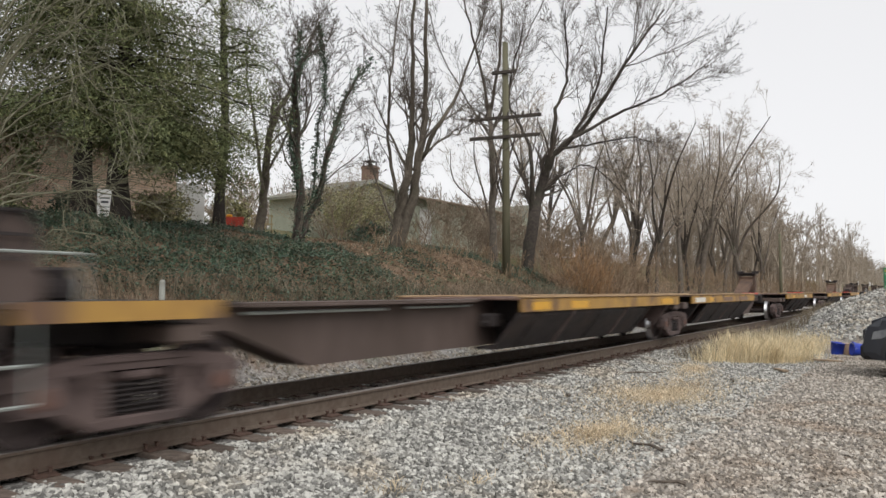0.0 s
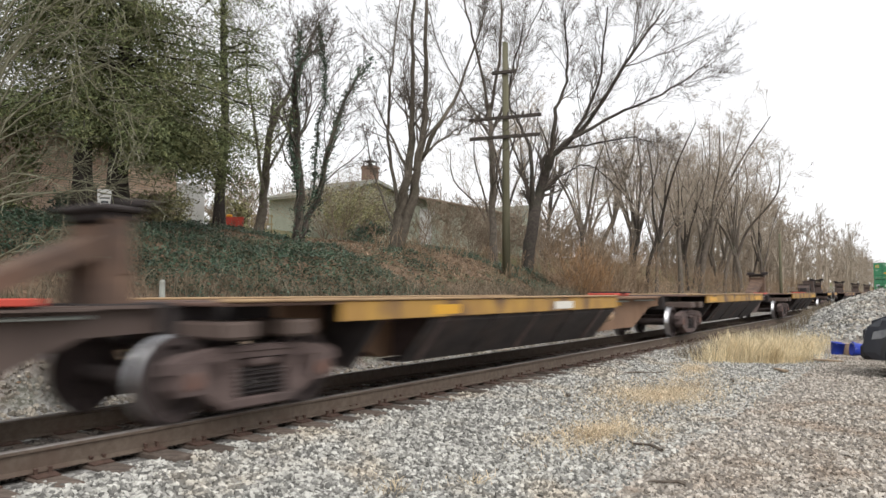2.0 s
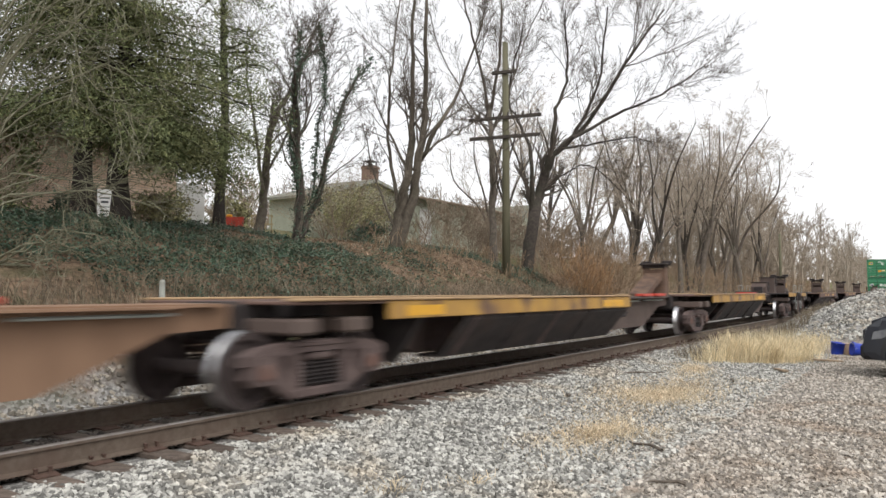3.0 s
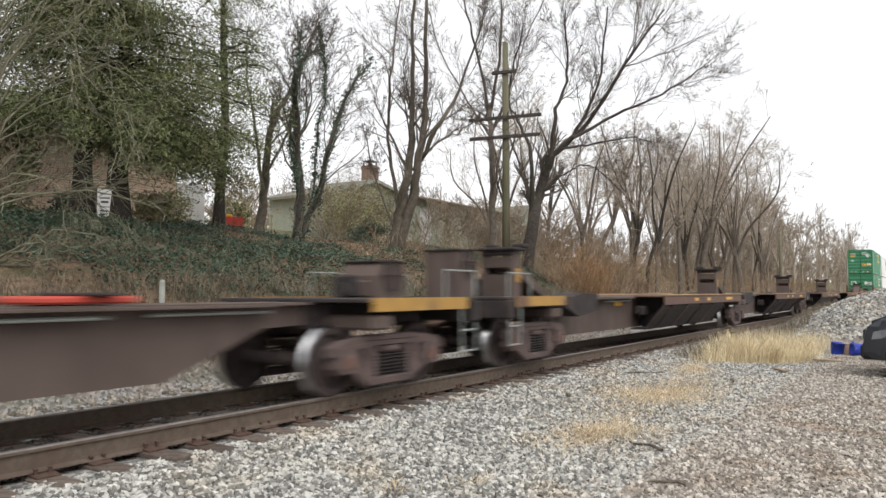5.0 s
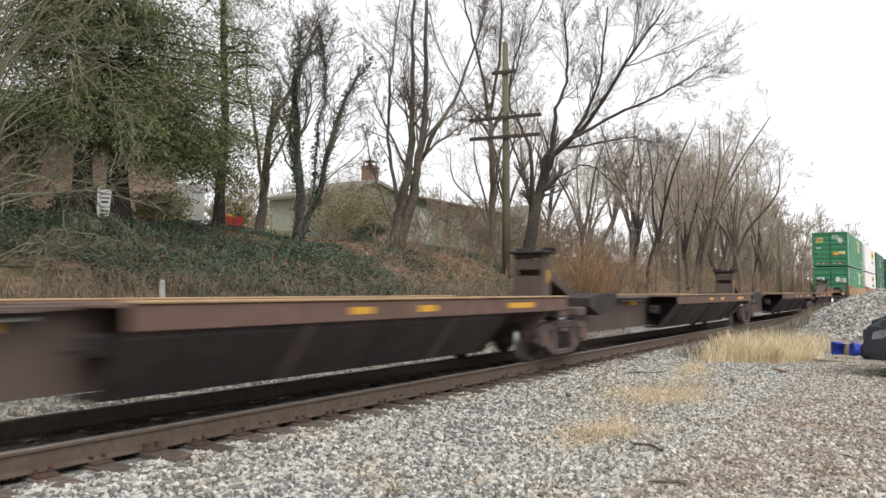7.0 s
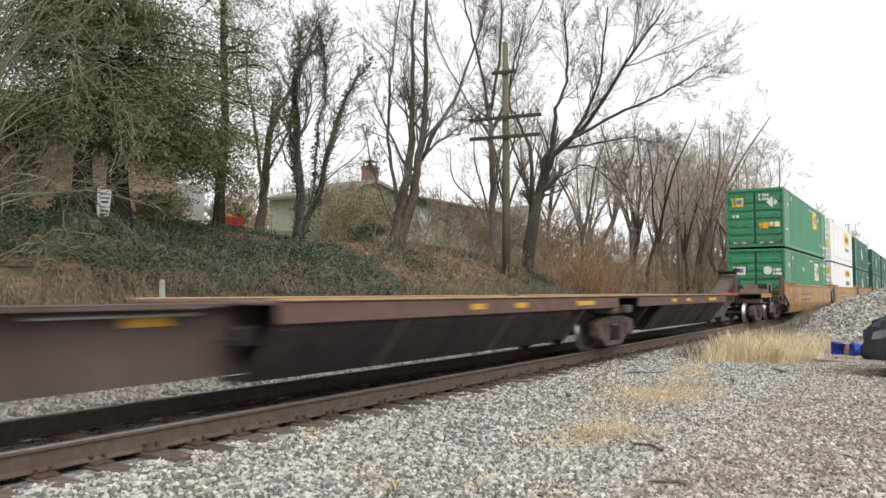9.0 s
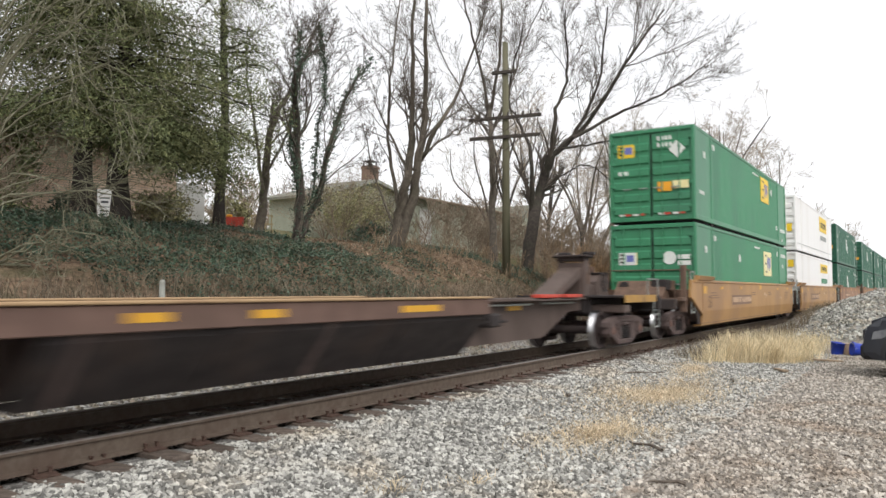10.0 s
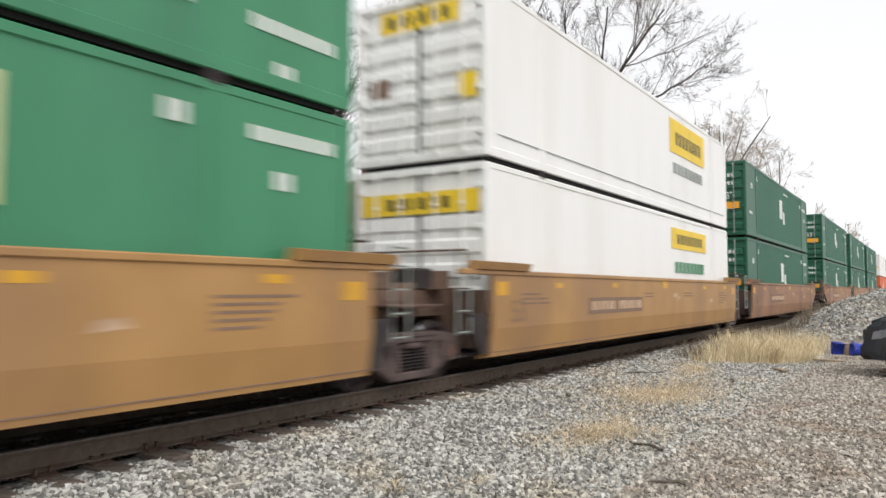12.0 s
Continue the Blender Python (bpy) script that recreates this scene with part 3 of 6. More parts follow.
def well_unit(u0, u1, first, last):
    """One well of a double-stack car: folded side walls, floor beams, end frames over the trucks, ladders and lips."""
    n = u1 - u0
    t = thing("well_car_unit", "tan double-stack well car with stencilled scuffed sides" if u0 < 30 else "rusty brown double-stack well car carrying two containers", "railway car", "well cars")
    paint = M["well"] if u0 < 30 else M["well_rust"]
    a = (1.1 if u0 < 0 else 1.6) - 0.15
    e = a + 16.45
    for q in (-1, 1):
        w = Build().prism([(q * 1.50, 1.565), (q * 1.50, 0.72), (q * 1.44, 0.30), (q * 1.20, 0.26), (q * 1.20, 0.32), (q * 1.39, 0.36), (q * 1.44, 0.74), (q * 1.44, 1.565)], a, e, "x")
        s = part("side_wall", w, paint, t, "tan folded-steel side wall")
        part("top_chord", Build().box(a - 0.9, e + 0.4, q * 1.40, q * 1.525, 1.525, 1.605, 0.015), paint, s)
        for x in (a - 0.6, e - 1.3):
            part("lip", Build().prism([(q * 1.40, 1.605), (q * 1.56, 1.605), (q * 1.60, 1.715), (q * 1.44, 1.735)], x, x + 1.7, "x"), paint, s, "flared guide lip")
        part("bottom_seam", Build().box(a, e, q * 1.449, q * 1.458, 0.36, 0.375), M["well_mark"], s)
        rnd = random.Random(int(u0) + q)
        y = (q * 1.5, q * 1.504)
        part("stencil_frame", Build().box(a + 3.7, a + 6.85, *y, 0.84, 1.16), M["well_mark"], s, "dark stencil panel")
        for x0, x1 in ((a + 3.85, a + 5.1), (a + 5.35, a + 6.7)):
            x = x0
            while x < x1:
                wd = rnd.uniform(0.12, 0.2)
                part("stencil_text", Build().box(x, x + wd, q * 1.504, q * 1.508, 0.92, 1.09), M["tank"], s)
                x += wd + 0.06
        for x, wd, z in ((a + 0.1, 0.35, 1.22), (a + 2.2, 0.3, 1.34), (a + 5.0, 0.26, 1.36), (a + 8.4, 0.4, 1.36), (e - 4.2, 0.3, 1.34), (e - 0.55, 0.38, 1.18), (e - 1.7, 0.32, 1.36)):
            part("reflector", Build().box(x, x + wd, *y, z, z + 0.09 + 0.12 * (wd > 0.34)), M["bright_yellow"], s, "yellow reflector")
        for x, k in ((a + 0.9, 3), (e - 2.3, 5), (e - 6.2, 2), (a + 7.0, 2)):
            bars = Build()
            for r in range(k):
                bars.box(x, x + rnd.uniform(0.5, 1.1), *y, 1.22 - r * 0.075, 1.25 - r * 0.075)
            part("stencil_text", bars, M["well_mark"], s)
        lettering("length_mark", "53", 0.5, M["well_mark"], s, "painted length mark 53", Matrix.Translation((a + 0.55 if q < 0 else a + 1.2, q * 1.506, 0.80)) @ Euler((radians(90), 0, radians(0 if q < 0 else 180))).to_matrix().to_4x4())
        for x, wd, z in ((e - 3.5, 0.35, 0.95), (e - 7.2, 0.45, 1.12), (a + 9.6, 0.3, 1.05)):
            part("scuff", Build().add([(x, y[1], z), (x + wd, y[1], z + 0.03), (x + wd * 0.8, y[1], z + 0.13), (x + wd * 0.2, y[1], z + 0.1)], [(0, 1, 2, 3)]), M["tank"], s)
    floor = Build().box(a, e, -1.2, 1.2, 0.30, 0.345)
    for k in range(6):
        x = a + 0.4 + k * (e - a - 1) / 5
        floor.box(x, x + 0.22, -1.4, 1.4, 0.345, 0.42)
    part("well_floor", floor, M["dark_steel"], t)
    for x, d in ((a, -1), (e, 1)):
        o = part("end_frame", Build().prism([(x, 1.6), (x + d * 0.75, 1.58), (x + d * 1.25, 1.15), (x + d * 1.3, 0.92), (x + d * 0.2, 0.92), (x, 0.45)], -0.72, 0.72).box(x - 0.03, x + d * 0.06, -1.42, 1.42, 0.42, 1.3), M["rust"], t, "sloping brown end frame")
        for s in (-1, 1):
            if (first and d < 0) or (last and d > 0):
                part("gusset", Build().prism([(x, 1.60), (x + d * 1.15, 1.60), (x + d * 1.2, 1.12), (x + d * 0.85, 0.98), (x, 0.62)], s * 1.49, s * 1.42), paint, o, "tan end gusset")
            if first and d < 0:
                part("end_post", Build().box(x + d * 1.28, x + d * 1.42, s * 1.25, s * 1.40, 0.72, 2.0, 0.01).box(x + d * 1.28, x + d * 1.75, s * 1.25, s * 1.40, 1.02, 1.12, 0.01), M["rust"], o)
            # a dark sheet added in place of the shade below the gusset
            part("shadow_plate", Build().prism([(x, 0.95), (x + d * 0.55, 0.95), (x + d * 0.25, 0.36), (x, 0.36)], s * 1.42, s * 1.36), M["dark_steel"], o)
            rungs = Build()
            for g in (0.52, 0.86):
                rungs.bar((x + d * g, s * 1.40, 0.66), (x + d * g, s * 1.40, 1.85), 0.016)
            for z in (0.70, 1.0, 1.3, 1.6, 1.83):
                rungs.bar((x + d * 0.52, s * 1.40, z), (x + d * 0.86, s * 1.40, z), 0.014)
            part("ladder", rungs, M["steel_bar"] if s < 0 else M["rust"], t, "narrow steel ladder")
        part("crossover", Build().box(x + d * 0.9, x + d * 1.4, -1.2, 1.2, 1.06, 1.10, 0.01).box(x + d * 0.3, x + d * 0.7, -1.3, 1.3, 1.30, 1.335, 0.01), M["rust"], t, "walkway plate")
        part("grab_iron", Build().bar((x + d * 0.3, -1.2, 1.9), (x + d * 0.3, 1.2, 1.9), 0.018).bar((x + d * 0.3, -1.2, 1.5), (x + d * 0.3, -1.2, 1.9), 0.018).bar((x + d * 0.3, 1.2, 1.5), (x + d * 0.3, 1.2, 1.9), 0.018), M["rust"], t)
        part("brake_cylinder", Build().tube([(x + d * 0.5, 0.5, 1.42), (x + d * 0.95, 0.5, 1.42)], [0.14, 0.14], 12), M["dark_steel"], t)
        part("brake_housing", Build().box(x + d * 0.5, x + d * 0.95, -0.75, -0.3, 1.3, 1.62, 0.03), M["dark_steel"], t)
    if first or last:
        x, d = (a - 1.25, -1) if first else (e + 1.2, 1)
        part("end_sill", Build().box(x, x + d * 0.9, -0.4, 0.4, 0.72, 1.06, 0.04).box(x + d * 0.8, x + d * 1.0, -1.35, 1.35, 0.8, 1.08, 0.02), M["dark_steel"], t)
        part("coupler", Build().box(x + d * 1.0, x + d * 1.5, -0.1, 0.1, 0.74, 0.96, 0.03).box(x + d * 1.35, x + d * 1.62, -0.16, 0.14, 0.70, 1.0, 0.05), M["rust"], t, "knuckle coupler")
    return on_train(t, u0)


# ---- containers ----
CL, CW, CH = 16.15, 1.295, 2.845


def container(u, z, paint, tone, look_like, lower):
    """A 53-foot box: corrugated or plain sides with posts, corner castings, rails, ribbed doors with lock rods, hinges and marks."""
    t = thing("freight_container", look_like, "container", "stacked containers")
    body = Build()
    plain = tone == "white"
    body.box(0.10, CL - 0.04, -CW + 0.05, CW - 0.05, 0.12, CH - 0.06)
    part("box_body", body, paint, t)
    for s in (-1, 1):
        y = s * (CW - 0.012)
        n = 4 if plain else 46
        prof = []
        for k in range(n * 4 + 1):
            x = 2.05 + (CL - 4.1) * k / (n * 4)
            prof.append((x, y - s * (0.006 if plain else 0.022) * (1 if k % 4 in (1, 2) else 0)))
        inner = [(x, s * (CW - 0.06)) for x, _ in reversed(prof)]
        p = Build()
        for (xa, ya), (xb, yb) in zip(prof, prof[1:]):
            p.add([(xa, ya, 0.16), (xb, yb, 0.16), (xb, yb, CH - 0.09), (xa, ya, CH - 0.09)], [(0, 1, 2, 3)])
        part("side_panel", p, paint, t)
        part("top_rail", Build().box(0.05, CL - 0.02, s * (CW - 0.06), s * CW, CH - 0.10, CH, 0.012), paint, t)
        part("bottom_rail", Build().box(0.05, CL - 0.02, s * (CW - 0.06), s * (CW + 0.008), 0.05, 0.20, 0.012), paint, t)
        for x in (0.02, 1.92, CL - 2.08, CL - 0.16):
            part("post", Build().box(x, x + 0.15, s * (CW - 0.05), s * (CW + 0.012), 0.08, CH - 0.03, 0.012), paint, t)
        for x in (0.1, CL - 2.0):
            part("end_sheet", Build().box(x, x + 1.9, s * (CW - 0.05), s * (CW - 0.012), 0.18, CH - 0.09), paint, t)
        for x in (1.90, CL - 2.1):
            for zz in (-0.03, CH - 0.075):
                part("corner_casting", Build().box(x, x + 0.19, s * (CW - 0.17), s * (CW + 0.006), zz, zz + 0.11, 0.012), M["dark_steel"], t)
    part("roof", Build().box(0.05, CL - 0.02, -CW + 0.06, CW - 0.06, CH - 0.05, CH - 0.015), paint, t)
    part("underframe", Build().box(0.1, CL - 0.1, -CW + 0.08, CW - 0.08, 0.0, 0.12), M["black_gap"], t)
    # doors
    part("door_frame", Build().box(0.0, 0.14, -CW, -CW + 0.09, 0.05, CH, 0.01).box(0.0, 0.14, CW - 0.09, CW, 0.05, CH, 0.01).box(0.0, 0.14, -CW + 0.09, CW - 0.09, CH - 0.12, CH, 0.01).box(0.0, 0.14, -CW + 0.09, CW - 0.09, 0.05, 0.17, 0.01), paint, t)
    for s in (-1, 1):
        d = part("door", Build().box(0.06, 0.10, s * 0.01, s * (CW - 0.095), 0.18, CH - 0.13), paint, t)
        ribs = Build()
        zz = 0.24
        while zz < CH - 0.3:
            ribs.prism([(0.06, zz), (0.012, zz + 0.05), (0.012, zz + 0.23), (0.06, zz + 0.28)], s * 0.07, s * (CW - 0.15))
            zz += 0.385
        part("door_rib", ribs, paint, d)
        part("gasket", Build().box(0.05, 0.062, s * 0.01, s * 0.03, 0.18, CH - 0.13), M["black_gap"], d)
        for yy in (0.34, 0.86):
            rod = Build().bar((-0.012, s * yy, 0.12), (-0.012, s * yy, CH - 0.06), 0.018, 8)
            for q in (0.14, 0.8, 1.5, 2.2, CH - 0.14):
                rod.box(-0.03, 0.03, s * yy - 0.04, s * yy + 0.04, q, q + 0.05)
            part("lock_rod", rod, paint if plain or tone == "green" else M["steel_bar"], d, "door locking rod")
            part("handle", Build().box(-0.045, -0.02, s * yy, s * (yy - 0.26), 1.02, 1.05), M["steel_bar"], d)
        for q in (0.4, 1.1, 1.8, 2.45):
            part("hinge", Build().box(-0.012, 0.05, s * (CW - 0.19), s * (CW - 0.07), q, q + 0.08, 0.008), paint, d)

    def mark(y0, y1, z0, z1, m, x=-0.002, name="door_marking"):
        part(name, Build().box(x, x + 0.012, y0, y1, z0, z1), m, t)

    def side(x0, x1, z0, z1, m, name="side_marking", proud=0.006):
        for s in (-1, 1):
            part(name, Build().box(x0, x1, s * (CW - 0.008), s * (CW + proud), z0, z1), m, t)
    if tone == "white":
        z0 = 2.28 if not lower else 2.08
        mark(-0.78 if not lower else -1.16, 0.78 if not lower else 1.16, z0, z0 + 0.36, M["logo_yellow"], 0.0, "logo_panel")
        rnd = random.Random(5)
        y = -0.6
        while y < 0.6:
            w = rnd.uniform(0.07, 0.14)
            mark(y, y + w, z0 + 0.08, z0 + 0.27, M["logo_dark"], -0.008, "logo_bar")
            y += w + rnd.uniform(0.05, 0.12)
        if not lower:
            mark(-1.12, -0.78, 1.0, 1.4, M["logo_yellow"])
            mark(0.6, 1.0, 1.2, 1.52, M["well_mark"])
        side(9.8, 13.3, 1.66 if not lower else 1.97, 2.57 if not lower else 2.52, M["logo_yellow"], "logo_panel")
        for k in range(8):
            side(10.3 + k * 0.33, 10.3 + k * 0.33 + 0.2, 1.9 if not lower else 2.1, 2.25 if not lower else 2.36, M["logo_dark"], "logo_bar", 0.010)
            side(10.1 + k * 0.38, 10.1 + k * 0.38 + 0.27, 1.12 if not lower else 1.32, 1.4 if not lower else 1.62, M["green"] if lower else M["steel_bar"], "lettering_bar")
        side(0.4, CL - 0.4, 0.42, 0.435, M["steel_bar"], "seam")
    elif tone == "green":
        if lower:
            mark(0.5, 1.02, 1.62, 2.0, M["marking"], 0.0, "logo_panel")
            mark(0.46, 0.5, 1.62, 2.0, M["logo_cream"], 0.0, "logo_panel")
            for k in range(3):
                mark(0.86, 0.98, 1.68 + k * 0.11, 1.74 + k * 0.11, M["logo_dark"], -0.008, "logo_bar")
            mark(0.56, 0.78, 1.72, 1.92, M["logo_blue"], -0.008, "logo_bar")
            disc = Build().add([(0, -0.52 + 0.2 * math.cos(a * math.pi / 8), 1.82 + 0.2 * math.sin(a * math.pi / 8)) for a in range(16)], [tuple(range(16))])
            part("faded_placard", disc, M["marking"], t)
            for z0 in (1.6, 1.78):
                mark(-1.14, -0.76, z0, z0 + 0.13, M["marking"])
            lx, lz = 10.45, 1.46
            dot = Build().add([(5.9 + 0.15 * math.cos(k * math.pi / 8), -CW - 0.006, 2.0 + 0.15 * math.sin(k * math.pi / 8)) for k in range(16)], [tuple(range(16))])
            part("faded_placard", dot, M["marking"], t)
        else:
            mark(0.5, 1.02, 2.02, 2.42, M["logo_yellow"], 0.0, "logo_panel")
            for k in range(3):
                mark(0.86, 0.98, 2.1 + k * 0.11, 2.16 + k * 0.11, M["logo_dark"], -0.008, "logo_bar")
            mark(0.56, 0.8, 2.12, 2.34, M["logo_blue"], -0.008, "logo_bar")
            dia = Build().add([(-0.004, -0.78, 2.42), (-0.004, -0.54, 2.16), (-0.004, -0.80, 1.9), (-0.004, -1.04, 2.16)], [(0, 1, 2, 3)])
            part("placard", dia, M["marking"], t, "white diamond placard")
            for k in range(4):
                mark(-0.28 - k * 0.12, -0.2 - k * 0.12, 2.46, 2.58, M["marking"])
                mark(-0.28 - k * 0.12, -0.2 - k * 0.12, 2.26, 2.38, M["marking"])
            mark(-0.62, -0.2, 0.92, 1.2, M["amber"])
            mark(-1.12, -0.66, 0.98, 1.22, M["logo_cream"])
            for y0 in (0.2, 0.62, -0.58, -1.0):
                mark(y0, y0 + 0.2, 0.22, 0.28, M["red"])
                mark(y0 + 0.2, y0 + 0.36, 0.22, 0.28, M["marking"])
            mark(0.7, 1.0, 1.48, 1.6, M["marking"])
            lx, lz = 10.15, 1.60
            dot = Build().add([(12.5 + 0.2 * math.cos(k * math.pi / 2), -CW - 0.006, 2.2 + 0.2 * math.sin(k * math.pi / 2)) for k in range(4)], [tuple(range(4))])
            part("placard", dot, M["marking"], t)
        side(lx, lx + 1.68, lz, lz + 1.0, M["logo_cream"] if lower else M["logo_yellow"], "logo_panel", 0.008)
        for k in range(3):
            side(lx + 0.3, lx + 0.62, lz + 0.14 + k * 0.33, lz + 0.21 + k * 0.33, M["logo_dark"], "logo_bar", 0.012)
        for k in range(4):
            side(lx + 0.75 + 0.19 * k, lx + 0.86 + 0.19 * k, lz + 0.24 + 0.12 * (k % 2), lz + 0.78, M["logo_blue"], "logo_bar", 0.012)
    else:
        side(7.4, 8.1, 1.25, 2.1, M["marking"], "emblem")
        side(8.3, 8.7, 1.05, 1.6, M["marking"], "emblem")
        mark(-1.05, -0.25, 1.05, 1.3, M["amber"])
        for z0 in (1.95, 2.25):
            for k in range(4):
                mark(-0.45 - k * 0.14, -0.36 - k * 0.14, z0, z0 + 0.13, M["marking"])
        if not lower:
            lettering("length_mark", "53'", 0.38, M["marking"], t, "painted length mark 53", Matrix.Translation((-0.006, -0.35, 1.42)) @ Euler((radians(90), 0, radians(-90))).to_matrix().to_4x4())
    if tone != "white":
        up = 0 if lower else -1.74
        for x0, z0, w, h in ((14.6, 2.36 + up, 1.3, 0.15), (14.93, 1.88 + up, 0.42, 0.19), (13.57, 2.37 + up, 0.42, 0.2), (1.05, 2.0, 0.42, 0.2), (2.2, 2.42, 0.4, 0.16), (8.6, 2.5, 1.2, 0.07), (0.55, 0.85, 0.7, 0.1)) if tone == "green" else ((1.0, 1.9, 0.3, 0.2), (2.15, 2.3, 0.22, 0.18), (CL - 2.5, 2.25, 0.28, 0.2), (CL - 1.6, 2.2, 1.0, 0.14), (CL - 1.1, 1.65, 0.35, 0.18), (8.6, 2.45, 1.2, 0.07), (0.6, 0.9, 0.7, 0.1)):
            for k in range(max(1, int(w / 0.14))):
                side(x0 + k * 0.14, x0 + k * 0.14 + 0.09, z0, z0 + h, M["marking"])
    on_train(t, u)
    return t, z


STACKS = [("green", "green"), ("white", "white"), ("green_dark", "dark"), ("green_dark", "dark"), ("green_dark", "dark"), ("green_dark", "dark"), ("white", "plain"), ("green_dark", "dark"), ("white", "white")]
LIFT = {}
for i, (paint, tone) in enumerate(STACKS):
    k = i + i // 3
    well_unit(WELL_TRUCKS[k], WELL_TRUCKS[k + 1], i % 3 == 0, i % 3 == 2)
    for lower in (True, False):
        colour = M["orange"] if tone == "plain" and lower else M[paint]
        word = {"green": "green corrugated", "white": "white smooth-sided", "dark": "dark green corrugated", "plain": "orange" if lower else "white"}[tone]
        c, _ = container(WELL_TRUCKS[k] + (1.1 if i == 0 else 1.6 if i != 2 else 1.66), 0, colour, tone, word + (" freight container low in a well car" if lower else " freight container stacked on another container"), lower)
        LIFT[c] = 0.455 if lower else 3.35

# ---- more materials: plants, wood, houses ----
M["bark"] = mat("grey_brown_bark", (0.10, 0.082, 0.066), (0.175, 0.148, 0.122), 0.95, 0, 9, (0.06, 0.065, 0.04), 0.5, 1.7, bump=0.6, bump_scale=35)
M["bark_dark"] = mat("dark_wet_bark", (0.040, 0.033, 0.028), (0.075, 0.062, 0.052), 0.95, 0, 9, (0.05, 0.052, 0.035), 0.5, 1.7, bump=0.6, bump_scale=35)
M["bark_tan"] = mat("tan_furrowed_bark", (0.088, 0.074, 0.058), (0.145, 0.124, 0.098), 0.95, 0, 8, (0.09, 0.085, 0.06), 0.5, 1.5, bump=0.6, bump_scale=30)
M["twig"] = mat("brown_grey_twigs", (0.095, 0.080, 0.066), (0.155, 0.132, 0.110), 0.95, 0, 3, bump=0)
# twigs of the woods down the line: haze is painted in as a paler brown
M["twig_far"] = mat("mauve_brown_hazed_twigs", (0.31, 0.258, 0.20), (0.42, 0.36, 0.29), 0.95, 0, 1, bump=0)
M["twig_under"] = mat("dull_undergrowth", (0.24, 0.19, 0.14), (0.33, 0.265, 0.20), 0.95, 0, 1, bump=0)
M["twig_pale"] = mat("pale_green_grey_twigs", (0.155, 0.152, 0.10), (0.235, 0.228, 0.16), 0.95, 0, 3, bump=0)
M["twig_rust"] = mat("dry_rust_stems", (0.25, 0.175, 0.11), (0.36, 0.265, 0.18), 0.95, 0, 2, bump=0, island=0.3)
M["bark_cedar"] = mat("black_cedar_bark", (0.022, 0.018, 0.015), (0.042, 0.035, 0.03), 0.95, 0, 9, bump=0.6, bump_scale=35)
M["cedar"] = mat("dark_cedar_sprays", (0.098, 0.124, 0.052), (0.215, 0.228, 0.104), 0.8, 0, 1.2, (0.085, 0.075, 0.032), 0.5, 0.6, bump=0, island=0.45)
M["ivy"] = mat("dark_ivy_leaves", (0.036, 0.070, 0.044), (0.082, 0.130, 0.084), 0.5, 0, 1.0, (0.105, 0.115, 0.075), 0.6, 0.8, bump=0, island=0.42)
M["bush"] = mat("olive_bush_leaves", (0.26, 0.25, 0.12), (0.40, 0.375, 0.21), 0.7, 0, 1.5, (0.13, 0.15, 0.06), 0.5, 1.0, bump=0, island=0.45)
M["leaf_litter"] = mat("fallen_brown_leaves", (0.20, 0.132, 0.088), (0.33, 0.23, 0.158), 0.9, 0, 1.5, (0.10, 0.07, 0.05), 0.5, 0.7, bump=0, island=0.5)
M["straw"] = mat("dry_straw_grass", (0.62, 0.51, 0.32), (0.76, 0.66, 0.45), 0.85, 0, 1.2, (0.40, 0.28, 0.13), 0.5, 1.4, bump=0, island=0.3)
M["straw_flat"] = mat("flattened_tan_grass", (0.54, 0.44, 0.30), (0.66, 0.555, 0.40), 0.9, 0, 1.2, (0.42, 0.31, 0.19), 0.5, 1.4, bump=0, island=0.35)
M["weed"] = mat("dull_winter_weeds", (0.15, 0.122, 0.084), (0.23, 0.188, 0.135), 0.9, 0, 1.2, (0.12, 0.10, 0.06), 0.5, 1.4, bump=0, island=0.4)
# tan-grey ballast, its colour darkened for the shading beside the train
M["stone_far"] = mat("shaded_tan_ballast", (0.20, 0.178, 0.145), (0.31, 0.28, 0.235), 0.92, 0, 9, (0.15, 0.115, 0.085), 0.6, 1.1, bump=0.3, bump_scale=60, island=0.5)
M["grey_post"] = mat("weathered_grey_paint", (0.30, 0.31, 0.28), (0.4, 0.41, 0.37), 0.8, 0, 8, (0.2, 0.2, 0.16), 0.5, 4)
M["pole_wood"] = mat("greenish_pole_wood", (0.105, 0.10, 0.062), (0.155, 0.145, 0.095), 0.9, 0, 5, (0.07, 0.062, 0.045), 0.6, 0.9, bump=0.4, bump_scale=30, streak=0.15)
M["arm_wood"] = mat("dark_crossarm_wood", (0.05, 0.042, 0.036), (0.08, 0.068, 0.058), 0.9, 0, 6)
M["plank"] = mat("bare_plank", (0.23, 0.17, 0.115), (0.33, 0.25, 0.17), 0.85, 0, 8, bump=0.3)
M["trellis"] = mat("tan_trellis_wood", (0.35, 0.28, 0.15), (0.43, 0.35, 0.2), 0.8, 0, 8)
M["siding"] = mat("sage_clapboard", (0.37, 0.395, 0.315), (0.43, 0.455, 0.365), 0.75, 0, 2, (0.33, 0.345, 0.27), 0.5, 0.8, bump=0.1)
M["shingle"] = mat("grey_green_shingles", (0.18, 0.18, 0.145), (0.235, 0.23, 0.185), 0.9, 0, 6, (0.16, 0.165, 0.12), 0.5, 0.7, bump=0.5, bump_scale=18)
